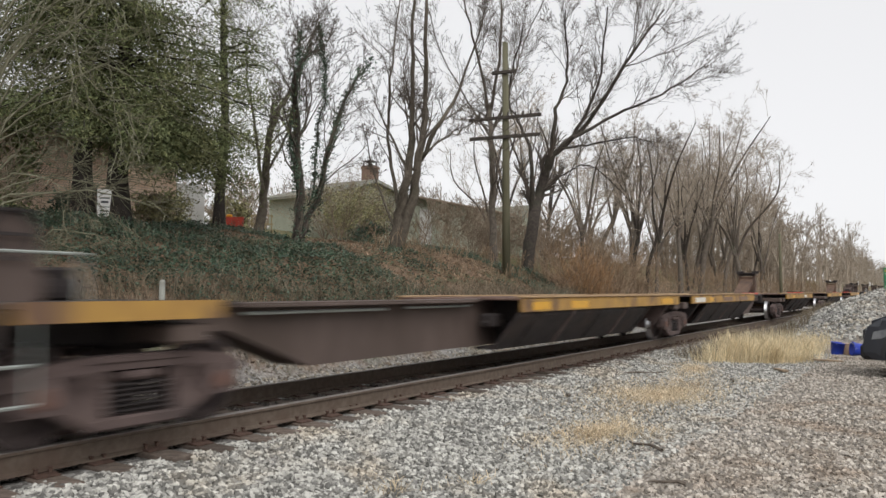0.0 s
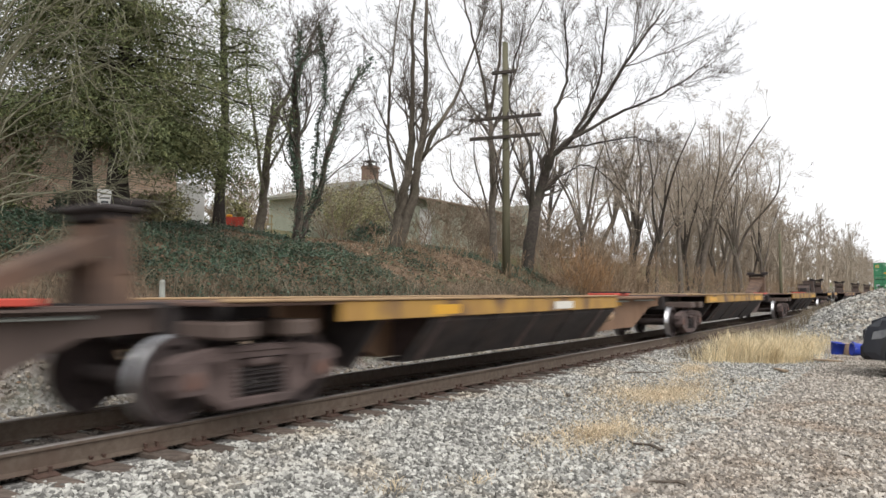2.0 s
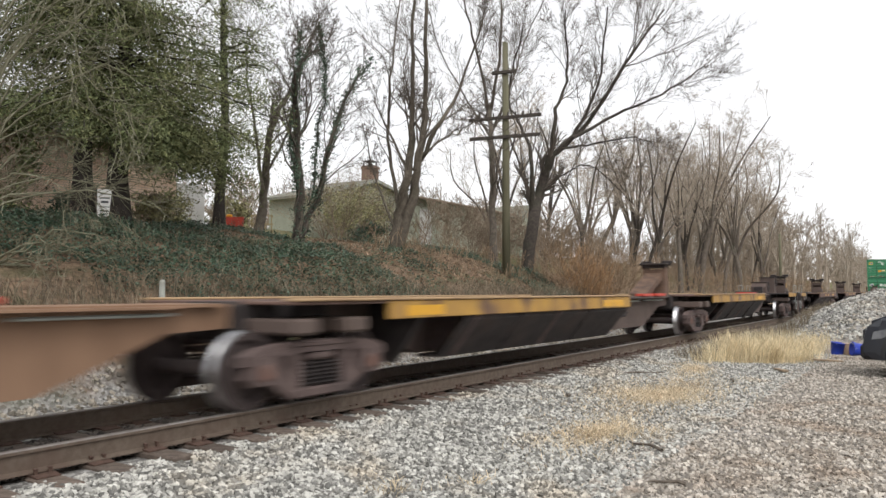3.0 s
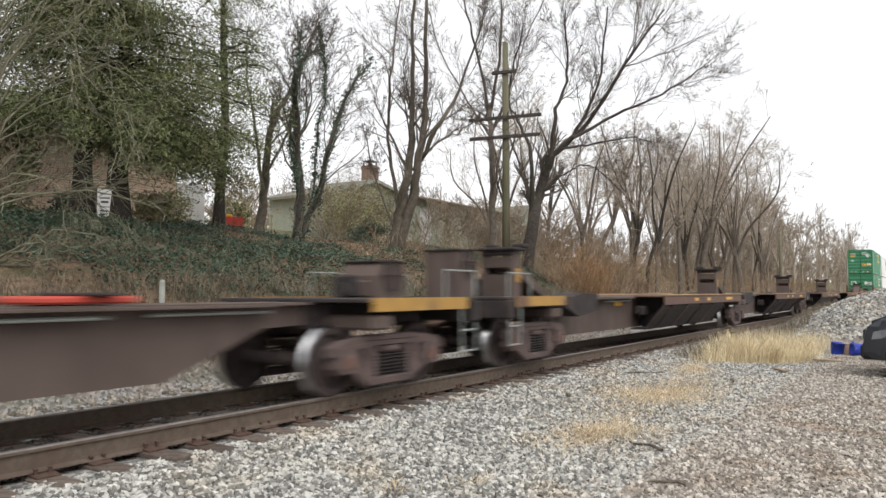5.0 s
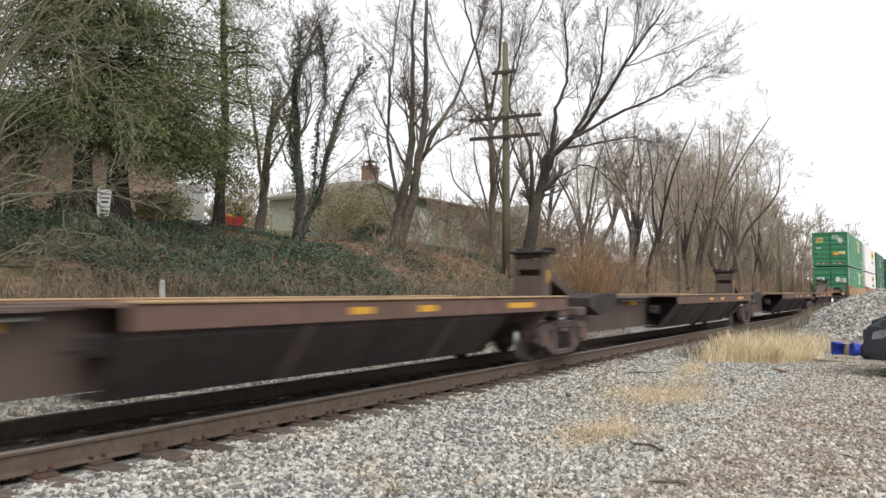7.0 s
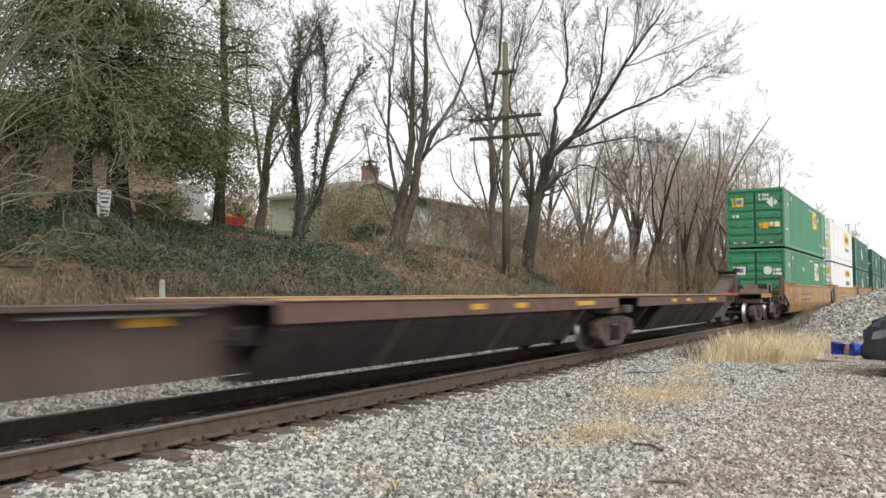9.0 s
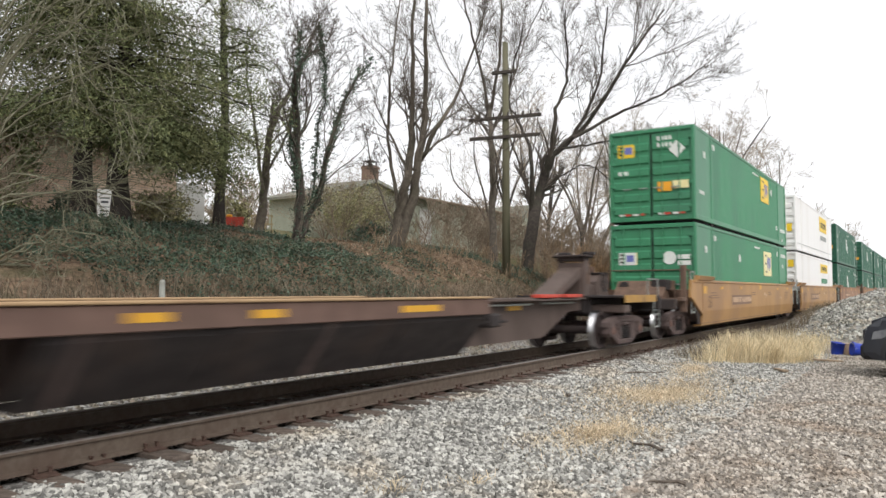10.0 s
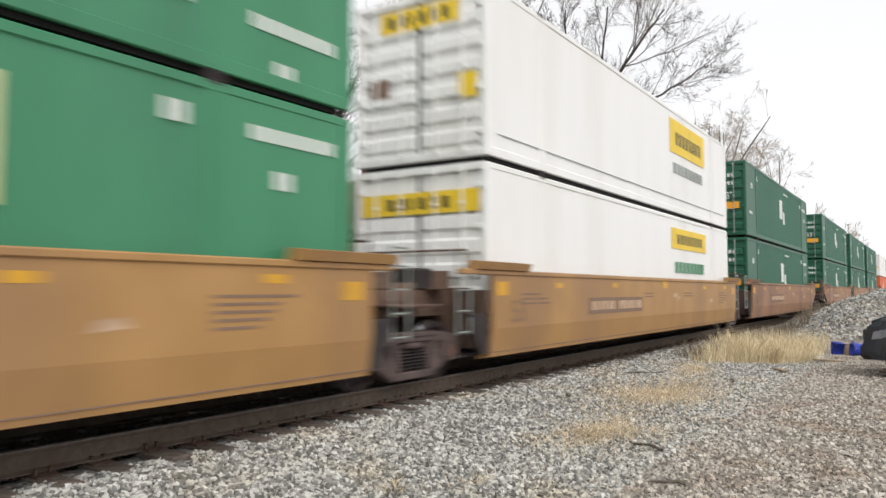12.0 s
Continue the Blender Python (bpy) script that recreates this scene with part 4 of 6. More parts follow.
M["white_paint"] = mat("white_house_paint", (0.72, 0.72, 0.70), (0.78, 0.78, 0.76), 0.6, 0, 3, (0.6, 0.58, 0.53), 0.4, 1.5, bump=0.05)
M["pane"] = mat("dark_window_glass", (0.05, 0.058, 0.06), (0.07, 0.08, 0.08), 0.08, 0, 1, bump=0, spec=0.6)
M["blue"] = mat("blue_plastic", (0.016, 0.04, 0.36), (0.022, 0.055, 0.43), 0.4, 0, 6, (0.03, 0.06, 0.3), 0.4, 4, bump=0.03)
M["grey_blue"] = mat("pale_plastic_base", (0.45, 0.55, 0.62), (0.5, 0.6, 0.66), 0.5, 0, 6, bump=0.03)
M["tan_tub"] = mat("beige_tub", (0.42, 0.30, 0.21), (0.48, 0.36, 0.26), 0.7, 0, 6)
M["car_paint"] = mat("dark_navy_car_paint", (0.006, 0.009, 0.017), (0.009, 0.012, 0.021), 0.3, 0.0, 3, bump=0, spec=0.6)
M["car_paint"].node_tree.nodes["Principled BSDF"].inputs["Coat Weight"].default_value = 0.6
M["plastic"] = mat("black_trim_plastic", (0.018, 0.018, 0.02), (0.026, 0.026, 0.028), 0.6, 0, 8, bump=0.05)
M["rubber"] = mat("tyre_rubber", (0.016, 0.016, 0.016), (0.024, 0.024, 0.024), 0.85, 0, 12, (0.06, 0.055, 0.05), 0.4, 4)
M["alloy"] = mat("alloy_rim", (0.34, 0.34, 0.35), (0.4, 0.4, 0.41), 0.35, 0.8, 8, bump=0.02)
M["lens"] = mat("clear_headlight_lens", (0.12, 0.125, 0.14), (0.2, 0.21, 0.225), 0.12, 0.2, 5, bump=0, spec=0.7)
M["screen"] = mat("pale_windscreen", (0.10, 0.115, 0.125), (0.13, 0.145, 0.155), 0.05, 0, 1, bump=0, spec=0.9)


def brick_material():
    m = mat("orange_brown_brick", (0.36, 0.205, 0.13), (0.42, 0.25, 0.165), 0.9, 0, 4)
    nt = m.node_tree
    bsdf = nt.nodes["Principled BSDF"]
    t = nt.nodes.new("ShaderNodeTexBrick")
    co = nt.nodes.new("ShaderNodeTexCoord")
    mp = nt.nodes.new("ShaderNodeMapping")
    mp.inputs["Rotation"].default_value = (radians(90), 0, 0)
    nt.links.new(co.outputs["Object"], mp.inputs["Vector"])
    nt.links.new(mp.outputs["Vector"], t.inputs["Vector"])
    t.inputs["Scale"].default_value = 1.0
    for k, v in (("Brick Width", 0.215), ("Row Height", 0.075), ("Mortar Size", 0.006)):
        t.inputs[k].default_value = v
    t.inputs["Color1"].default_value = (0.70, 0.50, 0.37, 1)
    t.inputs["Color2"].default_value = (0.76, 0.58, 0.45, 1)
    t.inputs["Mortar"].default_value = (0.42, 0.37, 0.31, 1)
    nt.links.new(t.outputs["Color"], bsdf.inputs["Base Color"])
    return m


M["brick"] = brick_material()
M["old_brick"] = mat("sooty_brown_brick", (0.19, 0.125, 0.095), (0.28, 0.19, 0.145), 0.9, 0, 14, (0.11, 0.08, 0.065), 0.6, 2.0, bump=0.4)
M["broom"] = mat("orange_broom_stems", (0.34, 0.20, 0.10), (0.46, 0.29, 0.16), 0.95, 0, 2, bump=0, island=0.3)


def on_ground(x, y, sink=0.0):
    return float(ground_z(x, y)) - sink


# ---- growing things ----
RIGHT = np.array([math.sin(radians(33.17)), -math.cos(radians(33.17)), 0.0])
BACK = np.array([math.cos(radians(33.17)), math.sin(radians(33.17)), 0.0])


class Wood:
    """Collects tapered tubes."""

    def __init__(self):
        self.v, self.f, self.n = [], [], 0

    def tube(self, P, R, k):
        way = P[-1] - P[0]
        way = way / (np.linalg.norm(way) + 1e-9)
        side = np.cross(way, (0.31, 0.2, 0.93) if abs(way[2]) < 0.9 else (1.0, 0.1, 0))
        side /= np.linalg.norm(side)
        up = np.cross(way, side)
        a = np.arange(k) * (2 * math.pi / k)
        ring = np.cos(a)[:, None] * side + np.sin(a)[:, None] * up
        n = len(P)
        self.v.append((P[:, None, :] + R[:, None, None] * ring[None]).reshape(-1, 3))
        i = (np.arange(n - 1) * k)[:, None]
        j = np.arange(k)[None]
        j2 = (j + 1) % k
        self.f.append(np.stack([i + j, i + j2, i + k + j2, i + k + j], -1).reshape(-1, 4) + self.n)
        self.n += n * k

    def mesh(self, name, material, smooth=True):
        return fast_mesh(name, np.concatenate(self.v), np.concatenate(self.f), material, smooth)


def unit(v):
    return v / (np.linalg.norm(v) + 1e-9)


def grow(w, p, d, length, r, level, last, rng, wobble=0.16, lift=0.06, kids=(9, 6, 5, 4, 3), spread=0.75, thin=0.0045):
    n = 5 if level < last - 1 else 3 if level < last else 1
    P = [p]
    for k in range(n):
        d = unit(d + rng.normal(0, wobble, 3) + np.array([0, 0, lift]))
        P.append(P[-1] + d * length / n)
    P = np.array(P)
    R = np.maximum(np.linspace(r, r * 0.35, n + 1), thin)
    w.tube(P, R, 5 if r > 0.05 else 3)
    if level >= last:
        return
    shoots(w, P, R, length, level, last, rng, wobble, lift, kids, spread, thin, 0.2)


def shoots(w, P, R, length, level, last, rng, wobble, lift, kids, spread, thin, start, ratio=0.55):
    m = len(P) - 1
    for c in range(kids[min(level, len(kids) - 1)]):
        t = (start + (1 - start) * rng.random() ** 0.8) * m
        i = min(int(t), m - 1)
        q = P[i] + (P[i + 1] - P[i]) * (t - i)
        tang = unit(P[i + 1] - P[i])
        away = unit(np.cross(tang, rng.normal(0, 1, 3)))
        nd = unit(tang + away * rng.uniform(0.55, 1.25) * spread)
        rr = max(R[i] * rng.uniform(0.4, 0.62), thin)
        grow(w, q, nd, length * ratio * rng.uniform(0.6, 1.15) * (1.15 - 0.45 * t / m), rr, level + 1, last, rng, wobble, lift, kids, spread, thin)


def smooth_path(C, per=5):
    C = np.array(C, float)
    E = np.vstack([2 * C[0] - C[1], C, 2 * C[-1] - C[-2]])
    out = []
    for i in range(1, len(E) - 2):
        for t in np.linspace(0, 1, per, endpoint=False):
            a, b, c, d = E[i - 1], E[i], E[i + 1], E[i + 2]
            out.append(0.5 * (2 * b + (c - a) * t + (2 * a - 5 * b + 4 * c - d) * t * t + (3 * b - a - 3 * c + d) * t ** 3))
    out.append(C[-1])
    return np.array(out)


def leaf_quads(P, size, rng, flat=0.0, droop=0.0, slim=0.55):
    """Small pointed leaves, four corners each, at the points P."""
    n = len(P)
    a = rng.normal(0, 1, (n, 3))
    a[:, 2] = a[:, 2] * (1 - flat) - droop
    a /= np.linalg.norm(a, axis=1)[:, None]
    b = np.cross(a, rng.normal(0, 1, (n, 3)))
    if flat:
        b[:, 2] *= 1 - flat
    b /= np.linalg.norm(b, axis=1)[:, None] + 1e-9
    s = (size * rng.uniform(0.6, 1.35, n))[:, None]
    V = np.stack([P - a * s, P + b * s * slim, P + a * s, P - b * s * slim], 1).reshape(-1, 3)
    return V, np.arange(4 * n).reshape(-1, 4)


def bare_tree(name_label, x, y, stems, seed, bark, twig, last=4, kids=(13, 7, 5, 4), reach=0.42, ivy=0, group="bare trees on the bank", lift=0.07, start=0.3, vines=0):
    """A leafless tree. stems: (base radius, tip radius, points as sideways and upward metres from the foot)."""
    rng = np.random.default_rng(seed)
    z = on_ground(x, y, 0.12)
    t = thing("tree", name_label, "tree", group, pose(x, y, z))
    crown = Wood()
    trunk_points = []
    for r0, r1, line in stems:
        r0, r1 = (r0 * 0.82, r1 * 0.8) if line[0][1] < 0.2 else (r0 * 0.66, r1 * 0.75)
        C = [RIGHT * a + np.array([0, 0, b]) + BACK * (0.12 * b * math.sin(seed + 2.1 * k + a)) for k, (a, b) in enumerate(line)]
        P = smooth_path(C)
        P[1:-1] += rng.normal(0, 0.025, (len(P) - 2, 3))
        R = r0 + (r1 - r0) * np.linspace(0, 1, len(P)) ** 0.8
        if line[0][1] < 0.2:
            R[0] *= 1.35
        w = Wood()
        w.tube(P, R * rng.uniform(0.93, 1.07, len(P)), 10)
        part("trunk" if line[0][1] < 0.2 else "limb", w.mesh("trunk", bark), None, t)
        length = float(np.linalg.norm(np.diff(P, axis=0), axis=1).sum())
        shoots(crown, P, R * 0.8, length, 0, last, rng, 0.15, lift, kids, 0.7, 0.0042, start, reach)
        trunk_points.append((P, R))
    part("crown", crown.mesh("crown", twig), None, t, "bare twiggy branches")
    if vines:
        w = Wood()
        for P, R in trunk_points[:2]:
            for k in range(vines):
                i = rng.integers(1, max(2, int(len(P) * 0.55)))
                d = unit(rng.normal(0, 1, 3) * (1, 1, 0.35) + np.array([0, 0, rng.uniform(-0.3, 0.9)]))
                grow(w, P[i] + d * R[i] * 0.7, d, rng.uniform(0.25, 0.95), 0.011, 2, 4, rng, 0.3, 0.04, (4, 4, 3, 2), 0.8, 0.005)
            for k in range(7):
                turn = rng.uniform(0, 6.28)
                m = int(len(P) * 0.62)
                L = np.array([P[j] + (RIGHT * math.cos(turn + j * 0.35) + BACK * math.sin(turn + j * 0.35)) * R[j] * 1.05 for j in range(m)])
                w.tube(L, np.full(m, 0.022), 5)
        part("vine", w.mesh("vine", M["bark_tan"]), None, t, "tangled brown vines on the stems")
    if ivy:
        Q = []
        for P, R in trunk_points:
            for k in range(ivy):
                i = rng.integers(0, len(P))
                Q.append(P[i] + unit(rng.normal(0, 1, 3)) * (R[i] + abs(rng.normal(0, 0.09))) + np.array([0, 0, rng.uniform(-0.2, 0.2)]))
        V, F = leaf_quads(np.array(Q), 0.042, rng)
        part("ivy", fast_mesh("ivy", V, F, M["ivy"]), None, t, "dark ivy climbing the stems")
    return t


bare_tree("slim bare tree with ivy-wrapped twin stems", 15.9, 8.5, [
    (0.19, 0.05, [(0, 0), (0.05, 1.6), (-0.1, 3.6), (0.05, 5.2), (0.5, 6.3)]),
    (0.15, 0.03, [(0.1, 0.4), (0.57, 1.75), (1.05, 3.4), (1.55, 4.8), (2.1, 5.7)]),
    (0.06, 0.015, [(0.0, 2.0), (-0.3, 3.4), (-0.2, 4.8), (0.2, 6.2)]),
    (0.05, 0.015, [(0.5, 1.7), (0.5, 3.4), (0.8, 5.0), (0.7, 6.4)])], 11, M["bark_dark"], M["twig"], kids=(14, 6, 4, 3), ivy=1300, reach=0.3, start=0.15, vines=14)
bare_tree("leaning bare tree with tan bark", 16.7, 11.0, [
    (0.22, 0.05, [(0, 0), (0.14, 1.5), (0.45, 3.5), (1.0, 5.1), (1.7, 6.4)]),
    (0.10, 0.02, [(0.15, 1.6), (-0.25, 3.6), (-0.4, 5.4), (-0.3, 6.6)]),
    (0.08, 0.02, [(0.2, 2.0), (0.9, 3.6), (1.4, 5.2), (1.5, 6.8)])], 12, M["bark_tan"], M["twig"], kids=(11, 6, 4, 3), reach=0.32)
bare_tree("many-stemmed bare tree with vine-wrapped trunk", 21.25, 9.05, [
    (0.27, 0.05, [(0, 0), (0.25, 1.4), (0.5, 2.6), (0.66, 4.6), (0.7, 7.0), (0.75, 10.2)]),
    (0.24, 0.05, [(0.12, 0), (0.7, 1.9), (0.95, 3.4), (1.15, 5.4), (1.2, 8.0), (1.25, 11.0)]),
    (0.15, 0.04, [(0.75, 3.0), (1.7, 4.6), (2.4, 6.0), (3.2, 8.2)]),
    (0.12, 0.03, [(0.2, 1.6), (-0.2, 4.2), (0.0, 6.6), (0.2, 9.6)]),
    (0.07, 0.02, [(0.0, 1.0), (-0.7, 2.9), (-1.1, 4.6)]),
    (0.08, 0.02, [(0.7, 3.0), (1.5, 3.8), (2.5, 4.5), (3.4, 5.2)])], 13, M["bark_tan"], M["twig"], kids=(12, 6, 5, 3), reach=0.26, start=0.12, vines=46)
bare_tree("tall grey bare tree behind a utility pole", 26.7, 8.0, [
    (0.20, 0.11, [(0, 0), (0.0, 2.8), (-0.1, 5.2), (-0.1, 7.0)]),
    (0.11, 0.03, [(-0.1, 6.6), (-0.6, 8.8), (-1.2, 10.6), (-1.5, 12.6)]),
    (0.11, 0.03, [(-0.05, 6.6), (0.3, 9.0), (0.3, 11.6), (0.4, 14)]),
    (0.07, 0.02, [(0.0, 5.8), (0.8, 7.6), (1.4, 9.6), (2.3, 11.4)]),
    (0.07, 0.02, [(-0.1, 5.6), (-1.0, 7.0), (-2.2, 9.0), (-2.8, 11)])], 14, M["bark"], M["twig"], kids=(11, 6, 5, 3), reach=0.33)
bare_tree("large dark leaning bare tree with spreading limbs", 26.7, 6.5, [
    (0.33, 0.22, [(0, 0), (0.25, 2.0), (0.6, 3.4), (0.98, 4.75)]),
    (0.15, 0.04, [(0.2, 2.2), (0.18, 4.6), (-0.25, 6.2), (-0.6, 7.4), (-0.2, 9.6)]),
    (0.16, 0.04, [(0.95, 4.6), (1.2, 6.6), (1.85, 8.4), (1.5, 10.4)]),
    (0.17, 0.04, [(0.95, 4.65), (2.1, 5.9), (2.9, 7.6), (3.2, 10.6)]),
    (0.18, 0.04, [(0.95, 4.7), (2.6, 6.2), (4.2, 8.8), (6.0, 11.2)]),
    (0.12, 0.03, [(1.8, 5.4), (3.8, 6.6), (5.4, 7.2), (7.2, 8.4)]),
    (0.09, 0.02, [(1.4, 5.0), (2.6, 5.3), (4.2, 5.4), (5.6, 5.2)]),
    (0.08, 0.02, [(0.7, 3.4), (1.8, 4.2), (2.8, 4.3), (4.4, 2.8)])], 15, M["bark_dark"], M["twig"], kids=(15, 8, 5, 2), reach=0.36)


def cedar(x, y, h, r0, seed, low, wide, count, dense, label, heavy=0.0, taper=0.72):
    """A cedar: straight dark trunk, drooping limbs, sprays of dark scale leaves in uneven tufts."""
    rng = np.random.default_rng(seed)
    t = thing("tree", label, "tree", "cedars on the bank", pose(x, y, on_ground(x, y, 0.12)))
    w = Wood()
    P = np.array([[0.05 * math.sin(k * 1.3 + seed), 0.05 * math.cos(k * 0.9), h * k / 9] for k in range(10)])
    w.tube(P, np.linspace(r0, 0.03, 10) * np.array([1.35] + [1] * 9), 12)
    part("trunk", w.mesh("trunk", M["bark_cedar"]), None, t)
    limbs, Q = Wood(), []
    for k in range(count + int(100 * heavy)):
        f = rng.random()
        a = rng.uniform(0, 2 * math.pi)
        if k >= count:
            f, a = rng.uniform(-0.06, 0.13), rng.normal(-0.75, 0.5)
        z0 = low + (h - low) * f
        out = wide * (1.05 - taper * f) * rng.uniform(0.5, 1.15) * (1 + heavy * (1 - f) * max(0.0, math.cos(a + 0.9)))
        if k >= count:
            out = rng.uniform(1.5, 3.0)
        d = np.array([math.cos(a), math.sin(a), 0.25])
        s = np.linspace(0, 1, 7)
        L = np.array([0, 0, z0]) + s[:, None] * d * out + np.outer(s ** 2, [0, 0, -(0.4 if k < count else 0.52) * out]) + rng.normal(0, 0.04, (7, 3))
        limbs.tube(L, np.linspace(0.045, 0.008, 7), 4)
        m = int(dense * 2.7 * out)
        tt = rng.uniform(0.25, 1.03, m)
        base = np.stack([np.interp(tt, s, L[:, i]) for i in range(3)], 1)
        tuft = rng.normal(0, 1, (max(3, m // 26), 3)) * np.array([0.22, 0.22, 0.16]) * (0.6 + out * 0.28)
        Q.append(base + tuft[rng.integers(0, len(tuft), m)] + rng.normal(0, 0.085, (m, 3)) - np.array([0, 0, 0.06]))
    part("limb_framework", limbs.mesh("limb_framework", M["bark_cedar"]), None, t, "drooping cedar limbs")
    V, F = leaf_quads(np.concatenate(Q), 0.052, rng, 0.25, 0.45, 0.24)
    part("crown", fast_mesh("crown", V, F, M["cedar"]), None, t, "dense dark green sprays")


cedar(9.9, 9.5, 11, 0.23, 21, 1.9, 3.0, 92, 165, "dark evergreen cedar with shaggy trunk in ivy")
cedar(10.5, 9.0, 10.5, 0.26, 22, 2.1, 3.1, 112, 170, "dark evergreen cedar leaning over the bank", 0.28)
cedar(6.4, 10.6, 11, 0.22, 24, 2.4, 3.0, 84, 160, "dark evergreen cedar behind pale branches")
cedar(15.2, 11.0, 11, 0.17, 23, 2.2, 2.0, 56, 96, "slim evergreen cedar with open crown", 0.0, 0.25)


def arching_shrub(x, y, seed, n, reach, tall, label):
    """A big leafless shrub: pale stems that rise and arch over, full of fine twigs."""
    rng = np.random.default_rng(seed)
    t = thing("shrub", label, "shrub", "pale shrubs on the bank", pose(x, y, on_ground(x, y, 0.1)))
    for k in range(n):
        w = Wood()
        a = rng.uniform(-0.5, 0.9)
        flat = RIGHT * math.cos(a) + BACK * math.sin(a) * 0.6
        hgt, out = rng.uniform(0.2, 1.0) ** 1.2 * tall, reach * rng.uniform(0.5, 1.1)
        s = np.linspace(0, 1, 10)
        P = flat * (out * s ** 0.9)[:, None] + np.outer(hgt * np.sin(s * 2.35), [0, 0, 1]) + rng.normal(0, 0.06, (10, 3))
        P[0] = rng.normal(0, 0.3, 3) * (1, 1, 0)
        R = np.linspace(0.023, 0.008, 10)
        w.tube(P, R, 5)
        shoots(w, P, R, out, 0, 3, rng, 0.2, -0.015, (7, 3, 1), 0.6, 0.0062, 0.2, 0.45)
        part("branch", w.mesh("branch", M["twig_pale"]), None, t, "pale grey-green arching branch")


arching_shrub(5.2, 6.6, 31, 25, 4.4, 7.5, "pale leafless shrub arching over the ivy bank")
arching_shrub(6.2, 6.0, 32, 5, 2.2, 0.6, "pale leafless shrub beside the cedars")


def bush(x, y, r, h, seed, m, n, label, size=0.06):
    rng = np.random.default_rng(seed)
    t = thing("bush", label, "bush", "garden bushes", pose(x, y, on_ground(x, y, 0.05)))
    w = Wood()
    for k in range(14):
        d = unit(np.array([rng.normal(), rng.normal(), 1.6]))
        grow(w, np.zeros(3), d, h * 0.9, 0.02, 1, 3, rng, 0.2, 0.02, (6, 6, 5), 0.8)
    part("framework", w.mesh("framework", M["twig_under"]), None, t)
    if n:
        c = rng.normal(0, 1, (max(8, n // 60), 3))
        c = c / np.linalg.norm(c, axis=1)[:, None] * rng.uniform(0.4, 1, (len(c), 1)) * [r, r, h * 0.5] + [0, 0, h * 0.5]
        P = c[rng.integers(0, len(c), n)] + rng.normal(0, 1, (n, 3)) * [r * 0.16, r * 0.16, h * 0.1]
        P[:, 2] = np.abs(P[:, 2])
        V, F = leaf_quads(P, size, rng)
        part("foliage", fast_mesh("foliage", V, F, m), None, t)


bush(13.3, 11.2, 0.9, 1.1, 41, M["bush"], 2200, "yellow-green leafy bush at the foot of cedars")
bush(11.6, 12.3, 0.8, 1.0, 42, M["ivy"], 1500, "dark green leafy bush before a brick wall")
bush(18.5, 14.5, 0.9, 1.2, 45, M["bush"], 1300, "olive green bush in a garden")
bush(24.6, 13.5, 1.9, 2.6, 43, M["bush"], 6500, "large tangled olive bush before the house", 0.045)
bush(26.0, 14.8, 1.6, 2.3, 46, M["bush"], 1200, "twiggy olive bush beside the house", 0.05)
for k, (x, y) in enumerate(((5.0, 9.2), (5.9, 8.6), (6.8, 9.4), (4.3, 8.0))):
    bush(x, y, 1.1, 2.0 + 0.4 * (k % 2), 90 + k, M["twig"], 0, "dark leafless tangle of shrubs on the bank")
bush(8.55, 10.7, 0.9, 2.8, 95, M["cedar"], 4200, "dark green shrub beside the cedars")
bush(22.9, 11.6, 0.8, 0.8, 44, M["ivy"], 1300, "low dark green shrub above the bank")
for k, (x, y) in enumerate(((29.5, 10.6), (27.4, 15.3), (24.9, 15.6), (32.5, 12.6), (29.0, 15.8), (22.2, 12.4))):
    bush(x, y, 1.0, 2.2 + 0.5 * (k % 3), 50 + k, M["twig"], 0, "leafless twiggy bush on the slope")

# ---- woods along the line ----
WOODS = []
